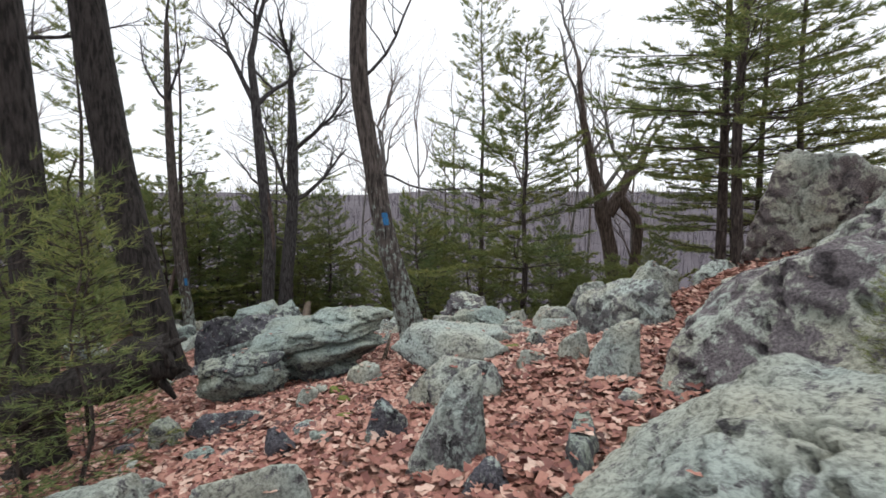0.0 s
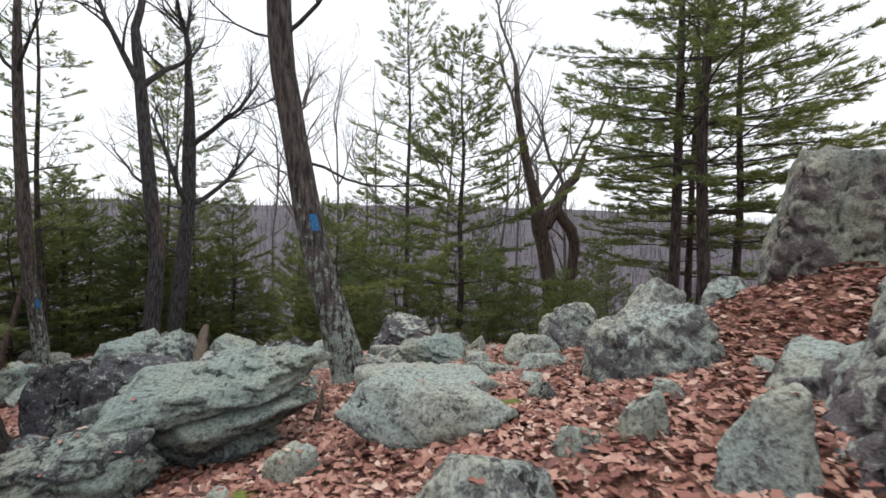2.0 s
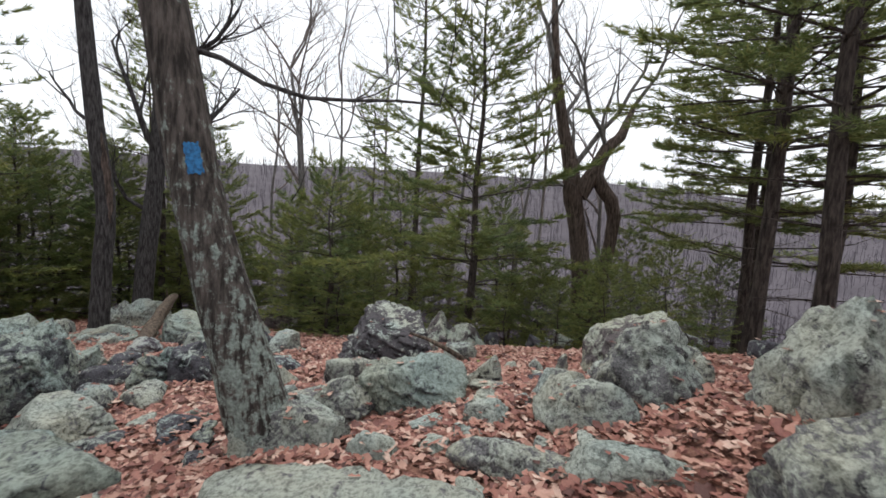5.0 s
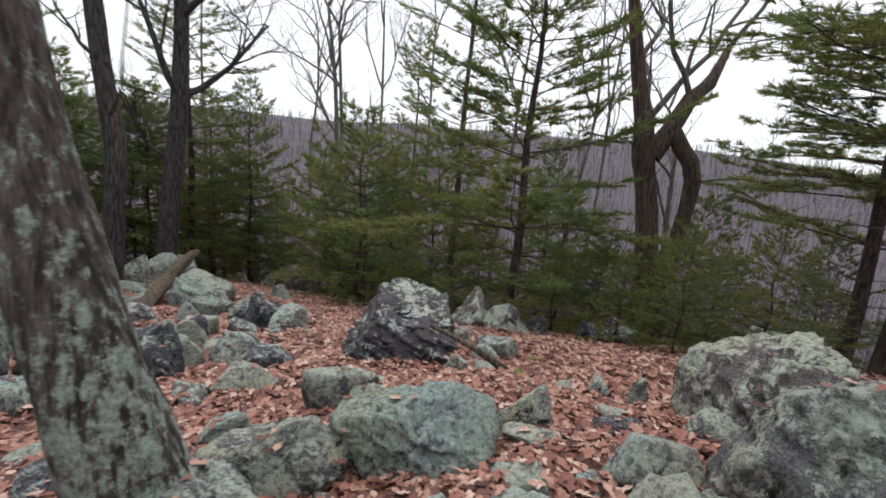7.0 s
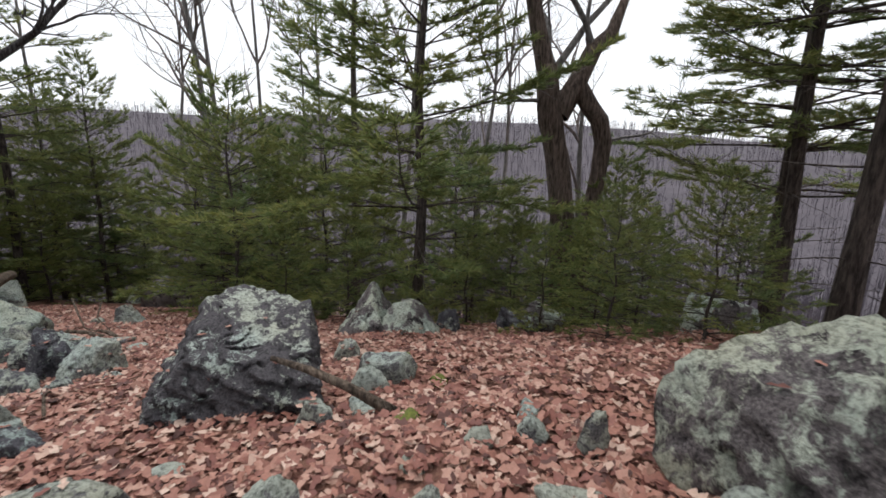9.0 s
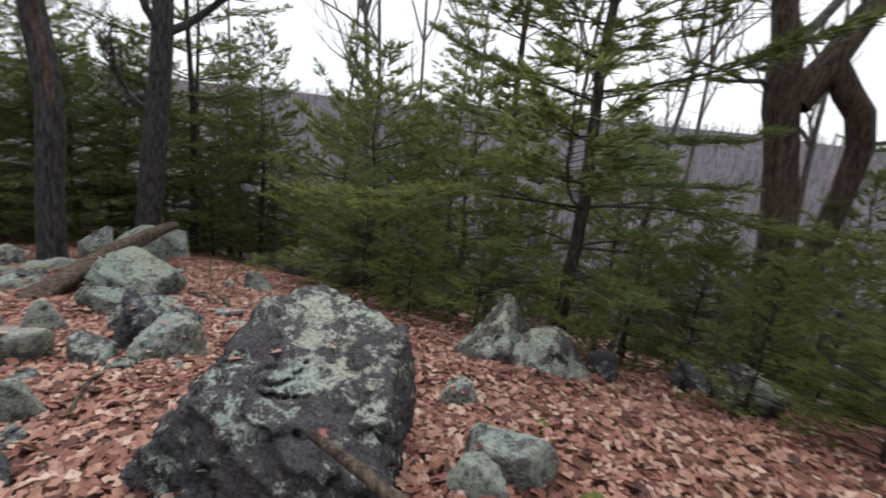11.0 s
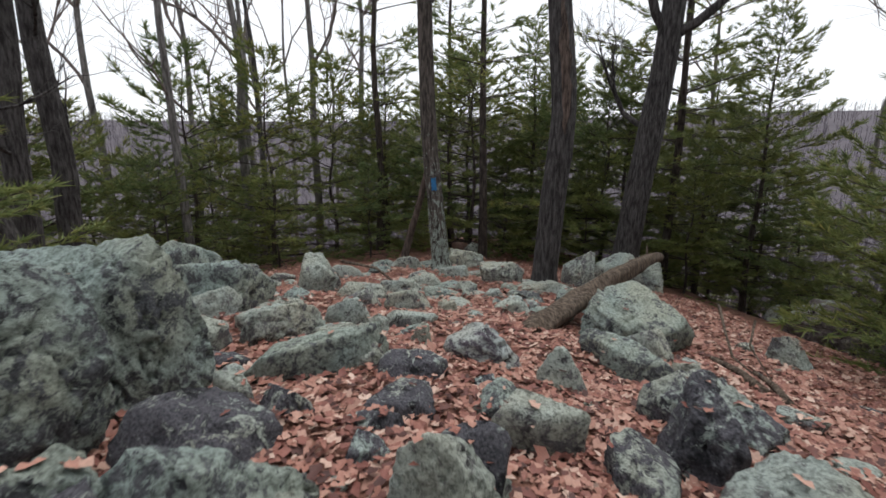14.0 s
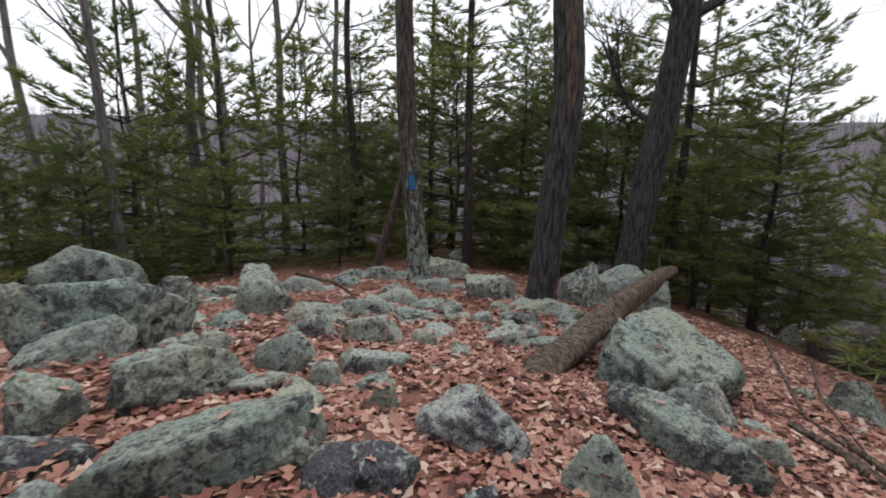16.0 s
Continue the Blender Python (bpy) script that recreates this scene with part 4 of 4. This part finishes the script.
for x, y, turn, s in ((-5.4, 22.6, 130, 0.72), (-8.3, 21.6, 30, 0.62), (-13.6, 17.2, 300, 0.58), (-10.4, 20.2, 90, 0.66), (-7.5, 24.5, 140, 0.75), (-11.6, 22.6, 200, 0.72), (-12.6, 19.6, 10, 0.62), (-0.3, 21.0, 220, 0.55), (4.9, 21.5, 80, 0.7), (-17.0, 21.0, 170, 0.7)):
    stand(pine_mid, x, y, turn, s)
rp = random.Random(77)
SPOTS = [(-1.2, 18.6), (1.2, 18.2), (-2.6, 22.5), (-0.8, 20.0), (4.6, 18.2), (7.6, 16.5), (-5.6, 24.5), (-8.4, 20.8), (-12.2, 18.2),
         (-13.2, 15.4), (-13.0, 12.0), (-14.2, 10.0), (-13.4, 8.0), (-12.6, 13.6), (-16.0, 13.0), (-10.8, 18.6), (-9.6, 20.4), (-7.6, 25.5), (-3.2, 26.0), (1.6, 26.5), (-16.5, 18.5), (-11.5, 9.2), (-12.0, 6.5), (-6.8, 8.0), (-7.6, 6.2)]
for x, y in SPOTS:
    stand(pine_low, x + rp.uniform(-0.3, 0.3), y + rp.uniform(-0.3, 0.3), rp.uniform(0, 360), rp.uniform(0.85, 1.22))
for x, y, s in ((-2.45, 3.15, 0.95), (-3.1, 3.3, 1.15), (-3.5, 4.6, 1.3), (1.9, 1.95, 0.3)):
    stand(pine_tiny, x, y, rp.uniform(0, 360), s)

# low growth along the edge of the shoulder
for x, y, s in ((4.1, 14.6, 0.42), (4.9, 13.6, 0.36), (3.4, 14.9, 0.40), (5.6, 14.3, 0.45), (4.6, 15.6, 0.52), (4.3, 11.9, 0.40), (5.0, 11.2, 0.40), (3.8, 12.7, 0.32), (5.4, 12.9, 0.40), (6.4, 14.0, 0.42), (7.0, 12.6, 0.32), (6.0, 16.2, 0.55), (1.4, 16.4, 0.5), (0.3, 15.8, 0.40), (-0.6, 16.4, 0.5), (2.2, 17.4, 0.6),
                (-1.5, 19.3, 0.6), (-2.4, 22.4, 0.6), (-10.9, 15.2, 0.5), (-11.0, 13.0, 0.5), (-11.6, 11.0, 0.6), (-12.6, 16.6, 0.7), (-10.2, 19.0, 0.6), (-8.4, 20.2, 0.6), (-14.6, 17.0, 0.9), (-15.4, 19.0, 0.9), (-14.5, 12.4, 0.85), (-16.5, 11.0, 0.9), (-8.2, 22.0, 0.9), (-6.2, 21.2, 0.7), (-2.2, 24.4, 0.7), (-0.8, 22.6, 0.8), (-13.0, 10.9, 0.6), (-17.5, 14.2, 0.8), (-7.0, 24.2, 1.0), (-10.4, 25.0, 1.1), (-12.6, 23.0, 1.1), (-5.0, 24.4, 0.85), (8.2, 14.0, 0.6)):
    stand(pine_low, x, y, rp.uniform(0, 360), s)

# bare woods further off
for k, (x, y, h) in enumerate(((-21.3, 12.7, 19), (-16.2, 14.3, 15), (-23.1, 9.0, 17), (-20.0, 15.4, 15), (-11.5, 11.4, 12), (-17.0, 12.5, 12), (-14.5, 13.6, 12), (-16.5, 10.2, 13), (-13.0, 13.0, 11), (-18.5, 16.0, 13), (-15.5, 17.5, 13), (-15.0, 15.5, 13), (-3.2, 28.0, 17), (-0.8, 26.0, 16), (0.6, 29.0, 18), (-2.4, 24.5, 15), (3.6, 25.0, 16), (5.5, 22.0, 14), (-9.0, 28.0, 17), (-5.2, 30.0, 18), (7.0, 24.0, 17), (-19, 18, 12), (-22, 14, 12), (7.5, 18.5, 9))):
    r0 = random.Random(200 + k)
    lean = r0.uniform(-0.06, 0.06)
    rad = r0.uniform(0.09, 0.15)
    bare_tree("bare_tree", "slim leafless grey tree on the slope", x, y,
              [(lean * h * i / 5 + r0.uniform(-0.12, 0.12) * (i > 0), r0.uniform(-0.1, 0.1) * (i > 0), h * 0.75 * i / 5) for i in range(6)], [rad * (1 - 0.13 * i) for i in range(6)],
              [(2, (r0.uniform(-1, 1), r0.uniform(-1, 1), 0.7), h * 0.12, rad * 0.3, 1)] + [(i, (r0.uniform(-1, 1), r0.uniform(-1, 1), 0.9), h * 0.22, rad * 0.4, 2) for i in (3, 4, 4, 5)] + [(5, (0, 0, 1), h * 0.25, rad * 0.35, 2)],
              M_OAK if k < 3 else M_GREYB, 300 + k, M_TWIG, flare=1.3)

def rough_log(name, label, line, radii, material, seed, knots=()):
    """A decayed log: a lumpy tube with a splintered end and stubs."""
    r = random.Random(seed)
    pts = [Vector(p) for p in line]
    v, f = [], []
    rings, sides = 46, 16
    for j in range(rings + 1):
        u = j / rings * (len(pts) - 1)
        i = min(len(pts) - 2, int(u))
        c = pts[i].lerp(pts[i + 1], u - i)
        rad = radii[i] + (radii[i + 1] - radii[i]) * (u - i)
        t = (pts[i + 1] - pts[i]).normalized()
        a0 = t.cross(Vector((0, 0, 1))).normalized()
        a1 = t.cross(a0)
        for k in range(sides):
            a = 2 * math.pi * k / sides
            w = a0 * math.cos(a) + a1 * math.sin(a)
            q = c + w * rad
            lump = noise.fractal(Vector((math.cos(a) * 1.6, math.sin(a) * 1.6, j * 0.16)) + Vector((seed, 0, 0)), 1.0, 2.0, 4)
            end = t * (r.uniform(-0.09, 0.09) if j in (0, rings) else 0)
            v.append(c + w * rad * (1 + 0.30 * lump) + end)
    for j in range(rings):
        for k in range(sides):
            a, b = j * sides + k, j * sides + (k + 1) % sides
            f.append((a, b, b + sides, a + sides))
    f.append(tuple(range(sides - 1, -1, -1)))
    f.append(tuple(rings * sides + k for k in range(sides)))
    ob = mesh_object(name, v, f, material)
    for at, way, length, rad in knots:
        kv, kf = [], []
        tube(kv, kf, limb(at, way, length, 3, 0.2, 0, r), [rad, rad * 0.8, rad * 0.6, rad * 0.3], 7, 0.1, r)
        mesh_object("stub", kv, kf, material, ob)
    return tagged(ob, label, "log")


rl = random.Random(4)
rough_log("fallen_log", "rotten bark-stripped log lying across a lichened boulder",
          [(-4.02, 13.4, -1.92), (-4.1, 13.75, -1.87), (-4.28, 14.5, -1.82), (-4.52, 15.5, -1.78), (-4.8, 16.6, -1.78), (-5.0, 17.4, -1.8), (-5.15, 18.05, -1.84)],
          [0.11, 0.14, 0.135, 0.14, 0.125, 0.11, 0.08], M_LOG, 4,
          [((-4.25, 13.6, -1.95), (-0.9, -0.4, -0.1), 0.35, 0.05), ((-4.3, 13.9, -1.9), (0.8, -0.5, 0.1), 0.3, 0.04), ((-5.3, 17.9, -1.9), (0.3, 0.2, 1), 0.25, 0.03)])

# log on the low side of the start, with its upturned root
rough_log("fallen_log", "dark mossy fallen log with an upturned root end",
          [(-4.9, 3.2, -0.55), (-4.2, 3.75, -0.35), (-3.5, 4.25, -0.15), (-2.95, 4.6, 0.05), (-2.75, 4.72, 0.12)], [0.14, 0.16, 0.17, 0.26, 0.2], M_BLACKB, 9,
          [((-2.9, 4.6, 0.0), (0.7, -0.2, -0.6), 0.4, 0.07), ((-2.85, 4.65, 0.15), (0.4, 0.6, 0.5), 0.3, 0.06)])


def stick(points, radius, label, seed):
    """A dead branch lying on the ground or rocks."""
    r = random.Random(seed)
    v, f = [], []
    pts = [Vector((x, y, float(ground(np.array(x), np.array(y))) + h)) for x, y, h in points]
    tube(v, f, pts, [radius * (1 - 0.6 * i / (len(pts) - 1)) for i in range(len(pts))], 7, 0.15, r)
    f.append(tuple(range(6, -1, -1)))
    tagged(mesh_object("fallen_branch", v, f, M_LOG), label, "branch", "dead branches")


stick([(1.5, 9.87, 0.03), (1.21, 9.98, 0.24), (0.99, 10.06, 0.35), (0.75, 10.16, 0.4)], 0.04, "bare broken branch leaning on a dark boulder", 1)
stick([(-2.0, 14.25, 0.02), (-2.25, 14.4, 0.08), (-2.55, 14.5, 0.14)], 0.05, "dark rotten branch stub on the leaves", 2)
stick([(-1.8, 14.2, 0.02), (-2.0, 14.45, 0.07), (-2.25, 14.7, 0.10)], 0.045, "dark rotten branch stub on the leaves", 3)
stick([(-3.3, 16.3, 0.5), (-2.9, 15.6, 0.25), (-2.6, 15.1, 0.12), (-2.2, 14.7, 0.05)], 0.02, "thin dead branch lying among the leaves", 4)
stick([(-2.9, 16.4, 0.45), (-2.6, 15.5, 0.2), (-2.2, 15.0, 0.05)], 0.015, "thin dead branch lying among the leaves", 5)
stick([(-6.9, 12.9, 0.08), (-6.3, 12.75, 0.14), (-5.9, 12.55, 0.08)], 0.06, "short bark-covered log among the rocks", 6)
stick([(-7.6, 13.0, 0.35), (-7.0, 13.3, 0.3), (-6.4, 13.4, 0.1)], 0.03, "dead branch resting on rocks", 7)
stick([(-2.45, 10.45, 0.02), (-2.6, 10.2, 0.05), (-2.75, 9.9, 0.03)], 0.012, "brown twig lying on the leaves", 8)
stick([(-0.95, 10.9, 0.03), (-1.15, 11.3, 0.07), (-1.25, 11.7, 0.04)], 0.016, "brown twig lying on the leaves", 9)
stick([(-0.75, 5.9, 0.05), (-0.72, 6.1, 0.16), (-0.7, 6.3, 0.25)], 0.03, "broken stub standing in the leaves", 10)

bare_tree("dead_tree", "thin leaning dead tree stem without bark", -9.2, 15.1, [(0, 0, 0), (0.1, 0.1, 0.6), (0.25, 0.25, 1.3), (0.35, 0.4, 2.0), (0.4, 0.5, 2.4)], [0.09, 0.075, 0.065, 0.06, 0.02], [], M_SNAG, 71, flare=1.2)

# low stones and moss between the rocks
rm = random.Random(23)


def stones(count, x0, x1, y0, y1, small, large, low, high, kinds):
    """Half-sunk stones filling a stretch between the rocks placed by hand."""
    made = 0
    for _ in range(count * 30):
        x, y = rm.uniform(x0, x1), rm.uniform(y0, y1)
        a = rm.uniform(small, large)
        if any(math.hypot(x - q[0], y - q[1]) < 0.75 * (q[2] + q[3]) / 2 + a * 0.8 for q in ROCKS):
            continue
        h = a * rm.uniform(low, high)
        rock(rm.choice(kinds), x, y, float(ground(np.array(x), np.array(y))) + h, a, a * rm.uniform(0.5, 0.9), h, rm.uniform(0, 180), rm.uniform(-8, 8), rm.uniform(-8, 8))
        made += 1
        if made == count:
            break


stones(55, -9.5, -4.0, 11.5, 17.0, 0.14, 0.34, 0.3, 0.6, ("lichen", "green", "lichen", "slab", "ridge"))
stones(34, -4.4, -0.9, 6.6, 12.0, 0.14, 0.36, 0.4, 0.8, ("dark", "green", "lichen", "dark", "ledge"))
stones(16, 0.0, 2.4, 5.6, 8.0, 0.08, 0.2, 0.3, 0.6, ("lichen", "slab"))

rk = random.Random(19)
SMALL = 0
while SMALL < 70:
    x, y = rk.uniform(-8.0, 3.6), rk.uniform(1.8, 16.5)
    mid = -0.6 - 0.42 * max(0, y - 8)
    if abs(x - mid) > 3.6 or any(math.hypot(x - q[0], y - q[1]) < 0.8 * max(q[2], q[3]) + 0.12 for q in ROCKS):
        continue
    a = rk.uniform(0.05, 0.17)
    h = a * rk.uniform(0.3, 0.65)
    rock(rk.choice(("lichen", "lichen", "slab", "green", "dark")), x, y, float(ground(np.array(x), np.array(y))) + h, a, a * rk.uniform(0.5, 0.9), h, rk.uniform(0, 180))
    SMALL += 1
for x, y, a in ((-1.05, 4.55, 0.10), (-0.9, 4.2, 0.07), (-0.75, 3.6, 0.09), (1.55, 9.7, 0.12), (0.75, 5.05, 0.12), (1.95, 10.6, 0.10), (1.8, 11.4, 0.08)):
    n, faces = ball(3)
    p = n * (np.array([a, a * 0.7, 0.045]) * (1 + 0.35 * fbm(n + x, 2.2, 2, 1))[:, None])
    ob = mesh_object("moss_cushion", p.tolist(), faces, M_MOSS)
    ob.matrix_world = pose(x, y, float(ground(np.array(x), np.array(y))) + 0.012, 0, 0, 40 * x)
    tagged(ob, "small yellow-green moss cushion among brown leaves", "moss", "moss on the trail")

# ---- fallen leaves ----
# outline of an oak leaf: along, across, curl
LEAF = ((-1.0, 0.0, 0.1), (-0.6, 0.62, 0.7), (-0.1, 0.42, 0.4), (0.3, 1.05, 1.0), (1.0, 0.05, 0.5), (0.4, -0.95, 1.0), (-0.05, -0.40, 0.4), (-0.55, -0.75, 0.8))


def scatter_leaves(count, seed):
    r = np.random.RandomState(seed)
    x = r.uniform(-10.5, 6.0, count)
    y = r.uniform(0.2, 20, count)
    away = np.hypot((x + 0.3 + 0.30 * np.clip(y - 8, 0, 9)) / 5.2, (y - 8.0) / 12)
    keep = r.uniform(0, 1, count) < np.clip(1.5 - away, 0.10, 1)
    x, y = x[keep], y[keep]
    n = len(x)
    z = ground(x, y) + r.uniform(0.004, 0.05, n)
    a = r.uniform(0, 6.283, n)
    L = r.uniform(0.02, 0.052, n)
    W = L * r.uniform(0.5, 0.85, n)
    curl = r.uniform(-0.3, 0.8, n) * L * 0.6
    ca, sa = np.cos(a), np.sin(a)
    tx, ty = r.normal(0, 0.27, n), r.normal(0, 0.27, n)
    outline = LEAF
    P = []
    for u, w, c in outline:
        lx, ly = u * L * r.uniform(0.8, 1.2, n), w * W * r.uniform(0.7, 1.3, n)
        px, py = lx * ca - ly * sa, lx * sa + ly * ca
        P.append(np.stack([x + px, y + py, z + c * curl + tx * px + ty * py], 1))
    verts = np.stack(P, 1).reshape(-1, 3)
    tri = np.array([(0, 2, 1), (2, 4, 3), (0, 4, 2), (0, 6, 4), (4, 6, 5), (0, 7, 6)])
    faces = (np.arange(n)[:, None, None] * 8 + tri[None]).reshape(-1, 3)
    me = bpy.data.meshes.new("fallen_leaves")
    me.vertices.add(len(verts))
    me.vertices.foreach_set("co", verts.ravel())
    me.loops.add(faces.size)
    me.loops.foreach_set("vertex_index", faces.ravel())
    me.polygons.add(len(faces))
    me.polygons.foreach_set("loop_start", np.arange(0, faces.size, 3))
    me.update()
    me.materials.append(M_LEAF)
    tagged(new("fallen_leaves", me), "dry red-brown oak leaves covering the trail between the rocks", "leaves", kind="stuff")


scatter_leaves(230000, 6)


def perched_leaves(seed):
    """Stray leaves caught on the tops of the rocks."""
    r = np.random.RandomState(seed)
    v, f = [], []
    for crest, kind in CRESTS:
        if len(crest) < 6:
            continue
        for _ in range(r.randint(1, 9)):
            c = crest[r.randint(len(crest))]
            a, L = r.uniform(0, 6.283), r.uniform(0.022, 0.05)
            W = L * r.uniform(0.4, 0.7)
            b = len(v)
            for u, w, lift in LEAF:
                px, py = u * L * math.cos(a) - w * W * math.sin(a), u * L * math.sin(a) + w * W * math.cos(a)
                v.append((c[0] + px, c[1] + py, c[2] + 0.008 + lift * L * 0.25))
            f += [(b, b + 2, b + 1), (b + 2, b + 4, b + 3), (b, b + 4, b + 2), (b, b + 6, b + 4), (b + 4, b + 6, b + 5), (b, b + 7, b + 6)]
    tagged(mesh_object("perched_leaves", v, f, M_LEAF, smooth=False), "single dry oak leaves caught on the rocks", "leaves", kind="stuff")


perched_leaves(3)

# ---- bare woods on the far ridges ----
def far_woods(count, seed):
    r = np.random.RandomState(seed)
    ang = r.uniform(-2.4, 1.5, count)
    dist = 45 + 560 * r.uniform(0, 1, count) ** 1.3
    x, y = np.sin(ang) * dist - 2, np.cos(ang) * dist + 12
    z = ground(x, y)
    h = r.uniform(6, 13, count) * np.clip(dist / 120, 0.7, 1.0)
    v, f = [], []
    for i in range(count):
        b = len(v)
        w = 0.06 + dist[i] / 4200
        c, s = math.cos(ang[i]), -math.sin(ang[i])
        v += [(x[i] - w * c, y[i] - w * s, z[i] - 1), (x[i] + w * c, y[i] + w * s, z[i] - 1), (x[i] + 0.3 * w, y[i], z[i] + h[i])]
        f.append((b, b + 1, b + 2))
        for k in range(6):
            t = r.uniform(0.35, 0.85)
            o = r.uniform(-0.24, 0.24) * h[i]
            b = len(v)
            z0 = z[i] + t * h[i]
            v += [(x[i], y[i], z0), (x[i], y[i], z0 + 1.3 * w), (x[i] + o * c, y[i] + o * s, z0 + abs(o) * r.uniform(0.8, 1.8))]
            f.append((b, b + 1, b + 2))
    tagged(mesh_object("far_woods", v, f, M_FARWOOD, smooth=False), "leafless woods on the far hillsides, coloured a hazy grey-violet", "woods", kind="stuff")


far_woods(30000, 9)
